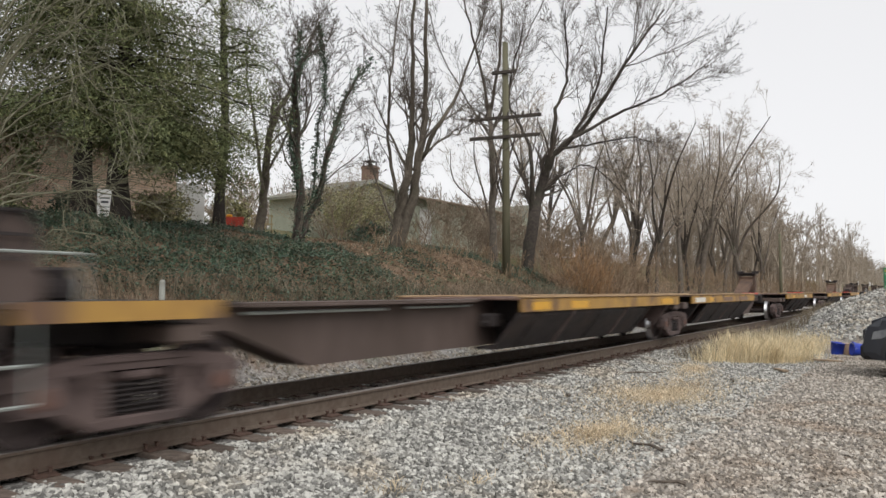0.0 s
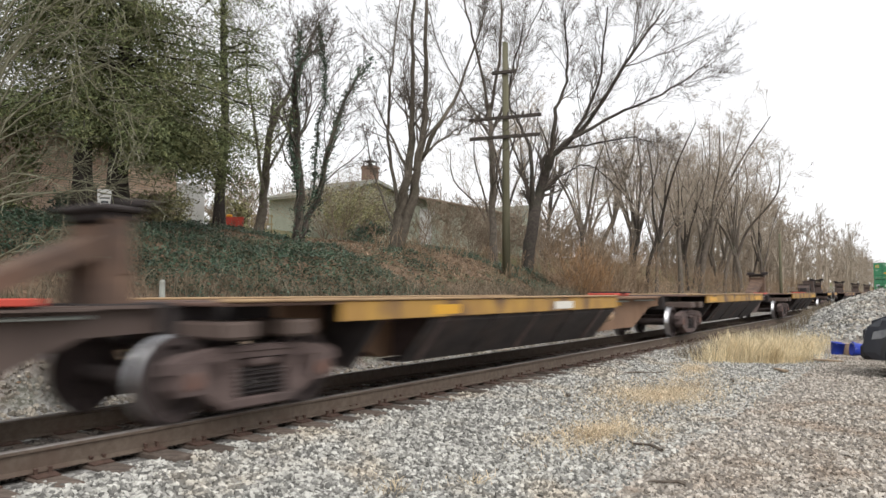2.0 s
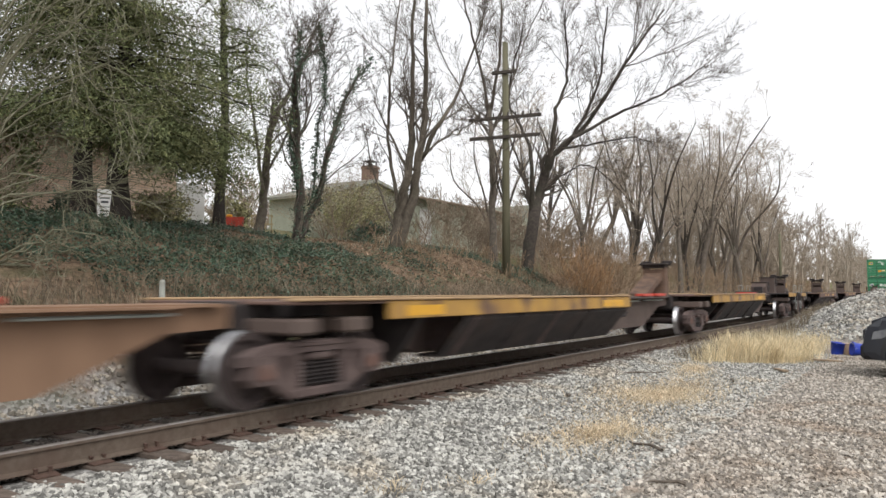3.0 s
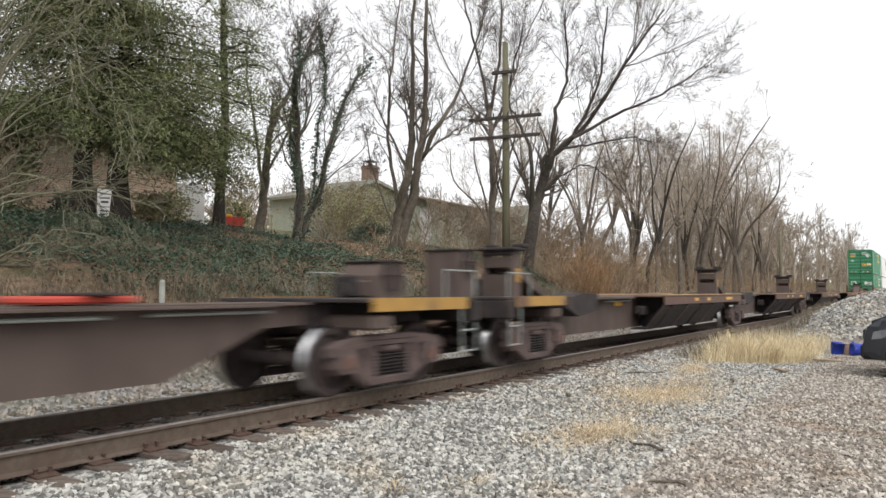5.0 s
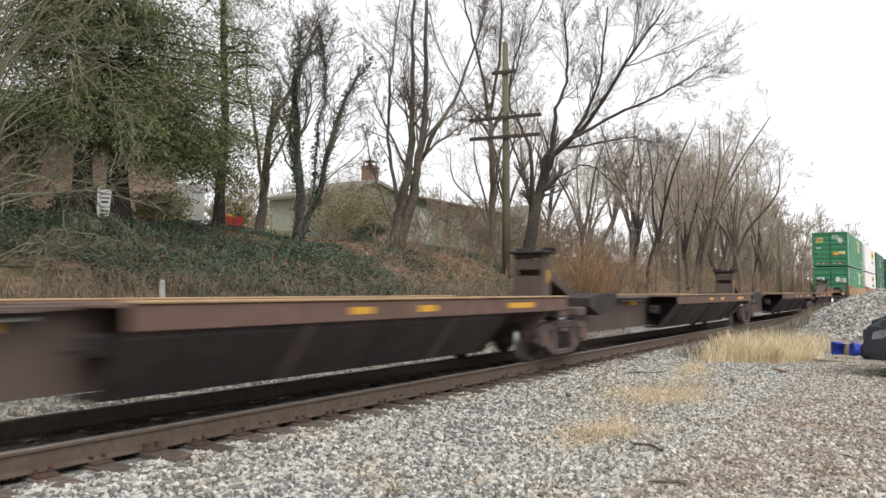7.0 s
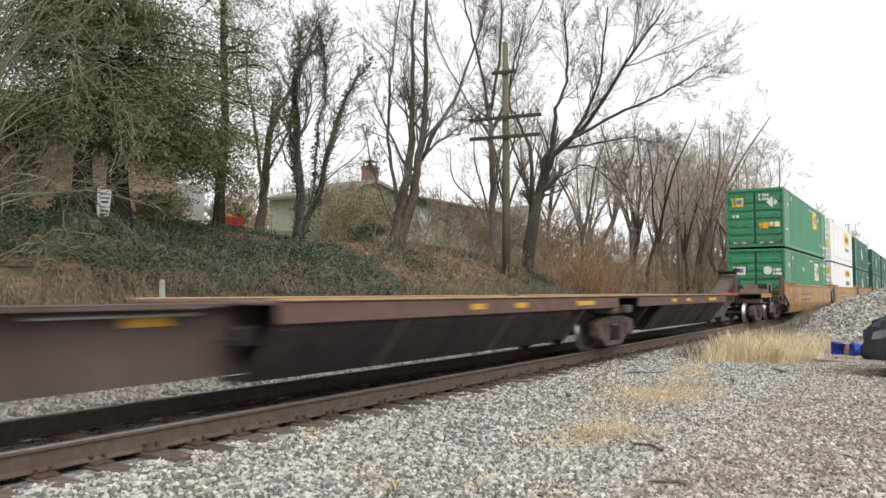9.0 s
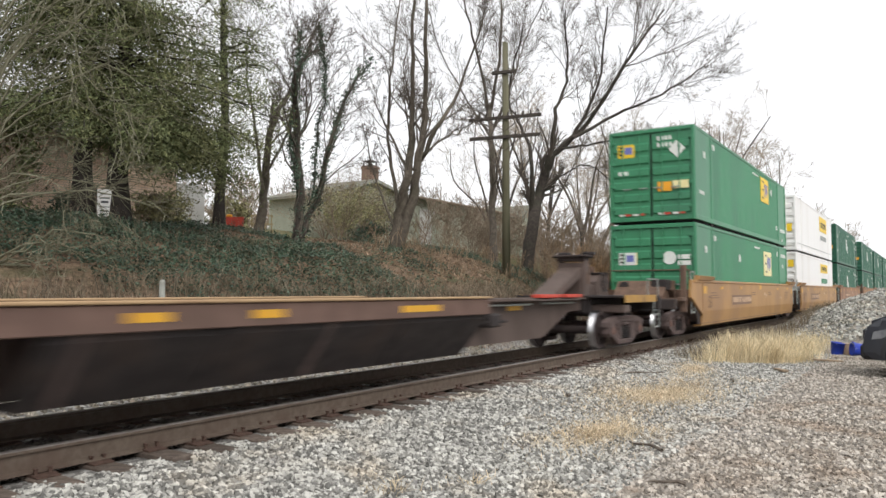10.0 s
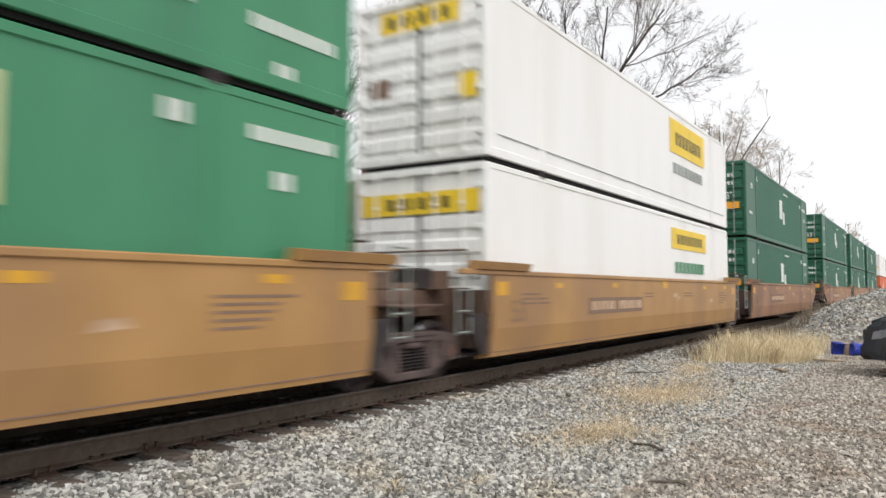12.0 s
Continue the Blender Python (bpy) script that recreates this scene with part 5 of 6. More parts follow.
for k in range(8):
    rng = np.random.default_rng(100 + k)
    h = 12.8 + rng.uniform(-1.0, 1.4)
    dark = k % 3 == 1
    t = thing("tree", "dark-stemmed leafless trackside tree with spreading limbs" if dark else "leafless trackside tree with tangled brown twigs", "tree", "trackside woods", pose(0, 0, 0))
    c = Wood()
    bark = M["bark_dark"] if dark else M["bark"]
    lean = rng.normal(0, 0.5, 2)
    fork = h * rng.uniform(0.22, 0.42)
    P = smooth_path([(0, 0, 0), (lean[0] * 0.3, lean[1] * 0.3, fork * 0.5), (lean[0], lean[1], fork)], 4)
    R = np.linspace(0.19, 0.13, len(P)) * rng.uniform(0.7, 1.15)
    R[0] *= 1.3
    w = Wood()
    w.tube(P, R, 8)
    part("trunk", w.mesh("trunk", bark), None, t)
    turn = rng.uniform(0, 6.28)
    for limb in range(3 + k % 3):
        turn += 2.4
        way = np.array([math.cos(turn), math.sin(turn), 0])
        out, top = h * rng.uniform(0.08, 0.26), h * rng.uniform(0.46, 0.62)
        a = P[-1] - np.array([0, 0, fork * rng.uniform(0, 0.35) * (limb > 0)])
        L = smooth_path([a, a + way * out * 0.30 + [0, 0, top * 0.30], a + way * out * rng.uniform(0.5, 0.9) + [*rng.normal(0, 0.3, 2), top * 0.64], a + way * out * 1.15 + [*rng.normal(0, 0.4, 2), top]], 4)
        r = np.linspace(0.105, 0.02, len(L)) * rng.uniform(0.75, 1.25)
        w = Wood()
        w.tube(L, r, 6)
        part("limb", w.mesh("limb", bark), None, t)
        shoots(c, L, r * 0.85, top * 1.1, 0, 4, rng, 0.21, 0.03, ((8, 5, 4, 2), (7, 5, 4, 2), (7, 4, 4, 2))[k % 3], 0.95, 0.0072, 0.08, 0.40)
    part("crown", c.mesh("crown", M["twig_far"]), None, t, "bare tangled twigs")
    WOODS.append(t)
rng = np.random.default_rng(7)
spots = [(38.3, 9.0), (40.6, 6.2), (43.8, 6.6), (46.0, 5.8), (52.0, 7.0), (57.0, 5.7), (63.0, 7.5), (34.5, 11.5)]
x = 36.0
while x < 84:
    for y in (rng.uniform(5.2, 8), rng.uniform(9, 13.5), rng.uniform(14, 20)):
        if not (x < 52 and y > 13.5) and not (x < 47 and y < 8):
            spots.append((x + rng.uniform(-1.5, 1.5), y))
    x += 5.0 if x < 70 else 6.5
for k, (x, y) in enumerate(spots):
    tall = float(np.interp(x, [30, 44, 54, 66, 74, 84], [0.72, 0.90, 1.14, 1.16, 1.0, 0.9]))
    size = rng.uniform(0.82, 1.05) * (0.9 if y < 8 else 1.0) * tall
    at = Matrix.Translation((x, y, on_ground(x, y, 0.12))) @ Euler((rng.normal(0, 0.05), rng.normal(0, 0.05), rng.uniform(0, 6.28))).to_matrix().to_4x4()
    base = WOODS[k % 8]
    t = base if k < 8 else copy_thing(base, at)
    t.matrix_basis = at
    t.scale = (size, size, size)

far = Wood()
for k in range(330):
    x, y = 82 + 430 * rng.random() ** 1.9, rng.uniform(5.5, 20)
    h = rng.uniform(7.5, 12) if k % 2 else rng.uniform(2.5, 6)
    if k < 22:
        x, y, h = rng.uniform(20, 80), rng.uniform(30, 56), rng.uniform(3.5, 6.5)
    p = np.array([x, y, on_ground(x, y)])
    P = np.array([p, p + [0, 0, h * 0.5], p + [rng.normal(), rng.normal(), h]])
    far.tube(P, np.array([0.2, 0.12, 0.03]), 5)
    shoots(far, P, np.array([0.12, 0.08, 0.04]), h, 0, 3, rng, 0.15, 0.08, (11, 5, 3), 0.85, 0.026, 0.1, 0.38)
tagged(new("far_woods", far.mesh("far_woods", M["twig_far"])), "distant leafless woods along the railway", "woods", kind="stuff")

# brush at the edge of the woods
brush = Wood()
rng = np.random.default_rng(8)
for k in range(700):
    x = rng.uniform(26.5, 36) if k < 200 else rng.uniform(36, 110)
    y = rng.uniform(4.2, 6.0) if k % 3 or k < 200 else rng.uniform(6, 11)
    p = np.array([x, y, on_ground(x, y, 0.05)])
    grow(brush, p, unit(np.array([rng.normal(0, 0.35), rng.normal(0, 0.35), 1])), rng.uniform(0.8, 2.3), 0.010, 2, 4, rng, 0.14, 0.02, (5, 5, 4, 2), 0.55, 0.007)
for k in range(170):
    x, y = rng.uniform(18.5, 28), rng.uniform(5.0, 9.5)
    p = np.array([x, y, on_ground(x, y, 0.05)])
    grow(brush, p, unit(np.array([rng.normal(0, 0.3), rng.normal(0, 0.3), 1])), rng.uniform(0.35, 1.0), 0.008, 2, 4, rng, 0.14, 0.02, (4, 4, 3, 2), 0.5, 0.0052)
tagged(new("brush", brush.mesh("brush", M["twig_rust"])), "rusty brown dry brush along the bank", "brush", kind="stuff")


broom = Wood()
for k in range(260):
    x, y = rng.normal(29.0, 0.65), rng.normal(4.9, 0.4)
    p = np.array([x, y, on_ground(x, y, 0.05)])
    grow(broom, p, unit(np.array([rng.normal(0.1, 0.3), rng.normal(0, 0.3), 1])), rng.uniform(0.7, 1.7), 0.007, 3, 4, rng, 0.1, 0.03, (5, 5, 5, 4), 0.4, 0.0055)
tagged(new("broom_grass", broom.mesh("broom_grass", M["broom"])), "orange-brown dry broom grass on the bank", "grass", kind="stuff")

under = Wood()
for k in range(520):
    if k < 380:
        x, y = 33 + 80 * rng.random() ** 1.5, rng.uniform(8, 20)
    else:
        x, y = rng.uniform(27, 50), rng.uniform(23.5, 32)
    p = np.array([x, y, on_ground(x, y, 0.05)])
    grow(under, p, unit(np.array([rng.normal(0, 0.4), rng.normal(0, 0.4), 1])), rng.uniform(1.6, 3.6), 0.014, 2, 4, rng, 0.18, 0.02, (5, 5, 7, 5), 0.75, 0.013)
tagged(new("undergrowth", under.mesh("undergrowth", M["twig_under"])), "tangled leafless undergrowth among the trees", "undergrowth", kind="stuff")
rng2 = np.random.default_rng(19)
c = np.stack([rng2.uniform(14, 60, 260), rng2.uniform(27, 31, 260)], 1)
c = np.concatenate([c, ground_z(c[:, 0], c[:, 1])[:, None] + rng2.uniform(0.1, 0.8, (260, 1))], 1)
V, F = leaf_quads(c[rng2.integers(0, 260, 7000)] + rng2.normal(0, 0.4, (7000, 3)), 0.13, rng2)
tagged(new("garden_hedge", fast_mesh("garden_hedge", V, F, M["bush"])), "uneven olive garden hedge behind the houses", "hedge", kind="stuff")


# ---- leaves and weeds on the bank ----
def scatter_leaves(name, label, n, box, keep, size, m, seed, lift=0.04, flat=0.55):
    rng = np.random.default_rng(seed)
    x, y = rng.uniform(box[0], box[1], n), rng.uniform(box[2], box[3], n)
    ok = keep(x, y, rng)
    x, y = x[ok], y[ok]
    P = np.stack([x, y, ground_z(x, y) + lift + np.abs(rng.normal(0, lift, len(x)))], 1)
    V, F = leaf_quads(P, size, rng, flat)
    tagged(new(name, fast_mesh(name, V, F, m)), label, "leaves", kind="stuff")


def in_ivy(x, y, rng):
    v = soft_noise(x * 0.45, y * 0.6, 11) + 0.5 * soft_noise(x * 1.4, y * 1.4, 12)
    v = v + np.where(x < 7.6, -0.5 * (7.6 - x), 0.45) - np.where((x > 16.6) & (x < 24.5), 1.5, 0) - np.clip((5.0 - y) * 1.3, 0, 2)
    return v + rng.normal(0, 0.25, len(x)) > -0.15


scatter_leaves("ivy_cover", "dark green ivy covering the bank", 105000, (4.5, 27, 4.0, 10.5), in_ivy, 0.036, M["ivy"], 61, 0.07)
scatter_leaves("fallen_leaves", "brown fallen leaves on the bank", 34000, (3, 34, 3.5, 12), lambda x, y, r: r.random(len(x)) < np.clip((x - 9) / 8, 0.12, 1), 0.05, M["leaf_litter"], 62, 0.02)


def blades(name, label, x, y, h, m, seed, lean=0.35, width=0.006):
    """Thin bent blades of grass, two quads each."""
    rng = np.random.default_rng(seed)
    n = len(x)
    P = np.stack([x, y, ground_z(x, y) - 0.02], 1)
    d = rng.normal(0, lean, (n, 3)) * [1, 1, 0]
    up = np.array([0, 0, 1.0])
    s = np.cross(np.tile(up, (n, 1)), rng.normal(0, 1, (n, 3)))
    s /= np.linalg.norm(s, axis=1)[:, None]
    s *= width * rng.uniform(0.6, 1.5, (n, 1))
    h = np.asarray(h)[:, None]
    A, B2 = P + h * (0.55 * up + 0.35 * d), P + h * (0.95 * up + d)
    V = np.stack([P - s, P + s, A + s * 0.8, A - s * 0.8, B2 + s * 0.2, B2 - s * 0.2], 1).reshape(-1, 3)
    i = np.arange(n)[:, None] * 6
    F = np.concatenate([i + [0, 1, 2, 3], i + [3, 2, 4, 5]])
    tagged(new(name, fast_mesh(name, V, F, m)), label, "grass", kind="stuff")


rng = np.random.default_rng(9)
n = 9000
x, y = rng.uniform(3, 30, n), 4.0 + 1.0 * rng.random(n) ** 1.3
blades("bank_weeds", "dull dry weeds at the foot of the bank", x, y, rng.uniform(0.15, 0.6, n), M["weed"], 70, 0.4)
n = 2600
x, y = rng.uniform(8, 27, n), rng.uniform(4.4, 9.5, n)
blades("ivy_stalks", "thin dry stalks among the ivy", x, y, rng.uniform(0.15, 0.7, n), M["weed"], 71, 0.3, 0.004)


def clump(n, cx, cy, rx, ry, turn, seed):
    r = np.random.default_rng(seed)
    a, q = r.uniform(0, 2 * math.pi, n), np.abs(r.normal(0, 0.6, n))
    u, v = q * np.cos(a) * rx, q * np.sin(a) * ry
    c, s = math.cos(radians(turn)), math.sin(radians(turn))
    return cx + u * c - v * s, cy + u * s + v * c


r = np.random.default_rng(2)
n = 8500
f, back = r.uniform(0, 0.84, n) + r.normal(0, 0.06, n), np.abs(r.normal(0, 1, n)) ** 1.4 * 2.6
x, y = 18.1 + 3.2 * f + back, -2.45 - 2.15 * f + 0.02 * back + r.normal(0, 0.12, n)
ok = (back < 9) & (ground_z(x, y) < -0.1)
x, y, back = x[ok], y[ok], back[ok]
tuft = 0.72 + 0.5 * soft_noise(x * 1.5, y * 1.9, 21)
blades("tall_grass", "tall pale straw grass beside the gravel", x, y, r.uniform(0.12, 0.8, len(x)) * tuft, M["straw"], 72, 0.34, 0.0048)
x1, y1 = clump(3300, 8.8, -3.55, 1.3, 0.55, 0, 3)
x2, y2 = clump(9000, 12.5, -3.2, 2.5, 0.85, -4, 4)
x3, y3 = clump(2200, 16.4, -2.7, 1.8, 0.5, 10, 5)
x4, y4 = clump(90, 5.35, -2.95, 0.3, 0.25, 0, 6)
x5, y5 = clump(60, 6.0, -3.4, 0.3, 0.22, 0, 12)
x, y = (np.concatenate(q) for q in ((x1, x2, x3, x4, x5), (y1, y2, y3, y4, y5)))
blades("flattened_grass", "short flattened tan grass in the gravel", x, y, np.random.default_rng(4).uniform(0.04, 0.15, len(x)), M["straw_flat"], 73, 0.9, 0.004)
n = 3000
x, y = rng.uniform(18, 46, n), rng.uniform(-2.6, -1.6, n)
blades("trackside_weeds", "dark dry weeds beside the ballast", x, y, rng.uniform(0.15, 0.5, n), M["weed"], 74, 0.35)

# ---- utility poles ----
def utility_pole(x, y, h, r, label, arms):
    t = thing("utility_pole", label, "utility pole", "poles", pose(x, y, on_ground(x, y, 0.25), 0, 0, 11.4))
    part("pole", Build().tube([(0, 0, 0), (0.02, 0, h * 0.5), (0, 0, h)], [r, r * 0.86, r * 0.7], 14), M["pole_wood"], t, smooth=True)
    for z, w, tilt, pins in arms:
        a = part("crossarm", Build().box(-0.2, -0.09, -w / 2, w / 2, z - 0.06, z + 0.06, 0.012), M["arm_wood"], t, "dark wooden crossarm")
        for k in range(pins):
            yy = -w / 2 + 0.12 + (w - 0.24) * k / max(1, pins - 1)
            part("insulator", Build().tube([(-0.145, yy, z + 0.06), (-0.145, yy, z + 0.1), (-0.145, yy, z + 0.13), (-0.145, yy, z + 0.19)], [0.015, 0.04, 0.03, 0.035], 8), M["arm_wood"], a)
        if w > 1.5:
            for s in (-1, 1):
                part("brace", Build().bar((-0.16, s * w * 0.24, z - 0.05), (-0.10, 0, z - 0.5), 0.014), M["arm_wood"], a)
    return t


utility_pole(24.15, 6.03, 8.95, 0.155, "old greenish wooden utility pole with dark crossarms", [(6.1, 2.78, 0, 10), (5.38, 2.7, 0, 0), (7.8, 0.95, 0, 2)])
utility_pole(70.0, 3.9, 6.6, 0.14, "distant bare wooden pole among trackside trees", [])

# ---- houses above the bank ----
def gable_house():
    """A low house: a clapboard gable towards the line with a chimney, and a long low-pitched wing with a white door."""
    t = thing("house", "low sage-green clapboard house with brick chimney behind bushes", "house", at=pose(24.7, 16.5, 3.5))
    W, LE, RE, AX, AZ = 7.4, 2.1, 2.8, 4.6, 3.3
    part("wall", Build().prism([(0, 0), (W, 0), (W, RE), (AX, AZ), (0, LE)], 0, 0.2), M["siding"], t, "sage gable-end wall")
    part("wall", Build().box(0, 0.2, 0.2, 2.4, 0, LE), M["siding"], t)
    part("wall", Build().box(W - 0.2, W, 0.2, 2.4, 0, RE), M["siding"], t)
    part("wall", Build().prism([(0.2, 0), (W - 0.2, 0), (W - 0.2, RE), (AX, AZ), (0.2, LE)], 2.2, 2.4), M["siding"], t)
    board = Build()
    for k in range(19):
        z = 0.1 + k * 0.15
        a = 0 if z < LE else AX * (z - LE) / (AZ - LE)
        b = W if z < RE else W - (W - AX) * (z - RE) / (AZ - RE)
        board.prism([(-0.024, z), (0, z), (0, z + 0.145), (-0.004, z + 0.145)], a + 0.05, b - 0.05, "x")
    tagged(part("clapboard", board, M["siding"], t), kind="stuff")
    for o in ([(-0.4, LE - 0.12), (AX, AZ), (AX, AZ + 0.12), (-0.4, LE)], [(W + 0.35, RE - 0.1), (AX, AZ), (AX, AZ + 0.12), (W + 0.35, RE + 0.02)]):
        r = part("roof", Build().prism(o, -0.35, 2.7), M["shingle"], t, "grey-green shingle roof slope")
        (xa, za), (xb, zb) = o[0], o[1]
        part("bargeboard", Build().prism([(xa, za - 0.05), (xb, zb - 0.05), (xb, zb + 0.1), (xa, za + 0.1)], -0.38, -0.353), M["grey_post"], r, "dull painted bargeboard")
    c = part("chimney", Build().box(5.0, 5.6, 0.3, 0.95, AZ - 0.8, AZ + 0.95).box(4.95, 5.65, 0.25, 1.0, AZ + 0.78, AZ + 0.9, 0.02), M["old_brick"], t, "brown brick chimney")
    cap = Build().box(5.03, 5.57, 0.35, 0.9, AZ + 1.16, AZ + 1.2)
    for x in (5.05, 5.5):
        for y in (0.37, 0.83):
            cap.box(x, x + 0.05, y, y + 0.05, AZ + 0.95, AZ + 1.16)
    part("chimney_cap", cap, M["dark_steel"], c)
    w = part("window", Build().box(6.2, 7.0, -0.014, 0.01, 0.9, 1.95), M["pane"], t, "white-framed window")
    part("frame", Build().box(6.12, 6.2, -0.05, 0.01, 0.82, 2.03).box(7.0, 7.08, -0.05, 0.01, 0.82, 2.03).box(6.2, 7.0, -0.05, 0.01, 1.95, 2.03).box(6.2, 7.0, -0.05, 0.01, 0.82, 0.9), M["white_paint"], w)
    # wing
    X, Y, L, D, H, R = 9.2, 1.2, 12.2, 4.6, 3.15, 3.5
    part("wall", Build().box(X, X + 1.45, Y, Y + 0.2, 0, H).box(X + 2.5, X + L, Y, Y + 0.2, 0, H).box(X + 1.45, X + 2.5, Y, Y + 0.2, 2.5, H), M["siding"], t, "sage clapboard wing wall")
    for x in (X, X + L - 0.2):
        part("wall", Build().prism([(Y + 0.2, 0), (Y + D, 0), (Y + D, H), (Y + D / 2, R - 0.05), (Y + 0.2, H)], x, x + 0.2, "x"), M["siding"], t)
    part("wall", Build().box(X + 0.2, X + L - 0.2, Y + D - 0.2, Y + D, 0, H), M["siding"], t)
    board = Build()
    for k in range(20):
        z = 0.1 + k * 0.15
        for a, b in ((X, X + 1.35), (X + 2.6, X + L)):
            board.prism([(Y - 0.024, z), (Y, z), (Y, z + 0.145), (Y - 0.004, z + 0.145)], a, b, "x")
    tagged(part("clapboard", board, M["siding"], t), kind="stuff")
    for o in ([(Y - 0.45, H - 0.08), (Y + D / 2, R), (Y + D / 2, R + 0.1), (Y - 0.45, H + 0.04)], [(Y + D + 0.4, H - 0.08), (Y + D / 2, R), (Y + D / 2, R + 0.1), (Y + D + 0.4, H + 0.04)]):
        part("roof", Build().prism(o, X - 0.3, X + L + 0.3, "x"), M["shingle"], t, "low grey wing roof")
    part("gutter", Build().box(X - 0.3, X + L + 0.3, Y - 0.54, Y - 0.45, H - 0.1, H + 0.02, 0.02), M["plank"], t)
    d = part("door", Build().box(X + 1.5, X + 2.45, Y + 0.02, Y + 0.08, 0.42, 2.45, 0.01).box(X + 1.62, X + 2.33, Y, Y + 0.03, 0.6, 1.3, 0.01).box(X + 1.62, X + 2.33, Y, Y + 0.03, 1.45, 2.3, 0.01), M["white_paint"], t, "white panelled door")
    part("frame", Build().box(X + 1.38, X + 1.48, Y - 0.03, Y + 0.1, 0.4, 2.55).box(X + 2.47, X + 2.57, Y - 0.03, Y + 0.1, 0.4, 2.55).box(X + 1.48, X + 2.47, Y - 0.03, Y + 0.1, 2.47, 2.57), M["white_paint"], d)
    part("step", Build().box(X + 1.0, X + 2.9, Y - 1.0, Y - 0.02, 0.0, 0.40, 0.02), M["shingle"], d)
    part("wall_lamp", Build().box(X + 2.75, X + 2.87, Y - 0.12, Y, 2.3, 2.52, 0.02), M["white_paint"], t, "white wall lamp")
    return t


gable_house()
shed = thing("shed", "small sage-green gabled outbuilding", "shed", at=pose(46.6, 17.0, 3.6))
part("wall", Build().prism([(0, 0), (3.0, 0), (3.0, 2.9), (1.5, 3.75), (0, 2.9)], 0, 4.5), M["siding"], shed)
for o in ([(-0.25, 2.75), (1.5, 3.75), (1.5, 3.87), (-0.25, 2.87)], [(3.25, 2.75), (1.5, 3.75), (1.5, 3.87), (3.25, 2.87)]):
    part("roof", Build().prism(o, -0.25, 4.7), M["shingle"], shed)

brick_house = thing("house", "orange-brown brick house behind the cedars", "house", at=pose(5.0, 14.2, 2.9))
part("wall", Build().box(0, 3.6, 0, 0.25, 0, 3.0).box(4.8, 11.0, 0, 0.25, 0, 3.0).box(3.6, 4.8, 0, 0.25, 0, 1.1).box(3.6, 4.8, 0, 0.25, 2.35, 3.0), M["brick"], brick_house, "brick front wall")
part("wall", Build().box(10.75, 11.0, 0.25, 6, 0, 3.0), M["brick"], brick_house)
w = part("window", Build().box(3.6, 4.8, 0.1, 0.13, 1.1, 2.35), M["pane"], brick_house, "pale-framed window")
part("frame", Build().box(3.6, 3.68, 0.02, 0.1, 1.1, 2.35).box(4.72, 4.8, 0.02, 0.1, 1.1, 2.35).box(3.68, 4.72, 0.02, 0.1, 2.27, 2.35).box(3.68, 4.72, 0.02, 0.1, 1.1, 1.18).box(3.68, 4.72, 0.04, 0.1, 1.7, 1.74), M["white_paint"], w)
part("sill", Build().box(3.5, 4.9, -0.06, 0.1, 1.02, 1.1), M["white_paint"], w)
part("roof", Build().prism([(-0.6, 2.85), (3.2, 4.6), (7, 2.85), (7, 3.0), (3.2, 4.78), (-0.6, 3.0)], -0.4, 11.4, "x"), M["shingle"], brick_house, "grey shingle roof")
part("bay", Build().box(11.0, 12.5, 0.4, 3.0, 0.2, 2.1), M["white_paint"], brick_house, "pale siding annexe")

# ---- small things on the bank ----
sign = thing("notice_board", "white notice board on a short post among cedars", "sign", at=pose(10.12, 9.0, on_ground(10.12, 9.0, 0.05)) @ pose(0, 0, 0, 0, 0, -35))
part("post", Build().box(-0.03, 0.03, 0.02, 0.07, 0, 0.75), M["pole_wood"], sign)
b = part("board", Build().box(-0.16, 0.16, -0.01, 0.015, 0.12, 0.80, 0.004), M["white_paint"], sign, "white board")
for k, (w, h) in enumerate(((0.2, 0.02), (0.22, 0.02), (0.16, 0.05), (0.22, 0.02), (0.2, 0.02))):
    part("lettering_bar", Build().box(-w / 2, w / 2, -0.014, -0.01, 0.68 - k * 0.1, 0.68 + h - k * 0.1), M["pane"], b)

marker = thing("marker_post", "short weathered white marker post in weeds", "post", at=pose(8.2, 4.2, on_ground(8.2, 4.2, 0.15)))
part("post", Build().tube([(0, 0, 0), (0, 0, 0.9), (0.01, 0, 0.94)], [0.055, 0.05, 0.03], 10), M["grey_post"], marker)

cart = thing("garden_cart", "red garden cart standing in the grass", "cart", at=pose(17.5, 13.0, on_ground(17.5, 13.0)) @ pose(0, 0, 0, 0, 0, -50))
cart.scale = (0.78, 0.78, 0.78)
part("tub", Build().prism([(-0.38, 0.62), (0.38, 0.62), (0.3, 0.2), (-0.3, 0.2)], -0.24, 0.24), M["red"], cart, "red tub")
part("seat", Build().box(-0.36, -0.12, -0.15, 0.15, 0.62, 0.74, 0.03), M["amber"], cart, "orange cap")
for d in (-0.24, 0.24):
    for s in (-1, 1):
        part("wheel", Build().lathe([(0, s * 0.25), (0.1, s * 0.25), (0.12, s * 0.27), (0.12, s * 0.31), (0, s * 0.31)], 14, d, 0.12), M["rubber"], cart)
part("handle", Build().bar((0.36, 0, 0.5), (0.75, 0, 0.85), 0.015), M["dark_steel"], cart)

trellis = thing("trellis", "small tan wooden trellis frame in the garden", "trellis", at=pose(17.8, 12.0, on_ground(17.8, 12.0, 0.05)) @ pose(0, 0, 0, 0, 0, -50))
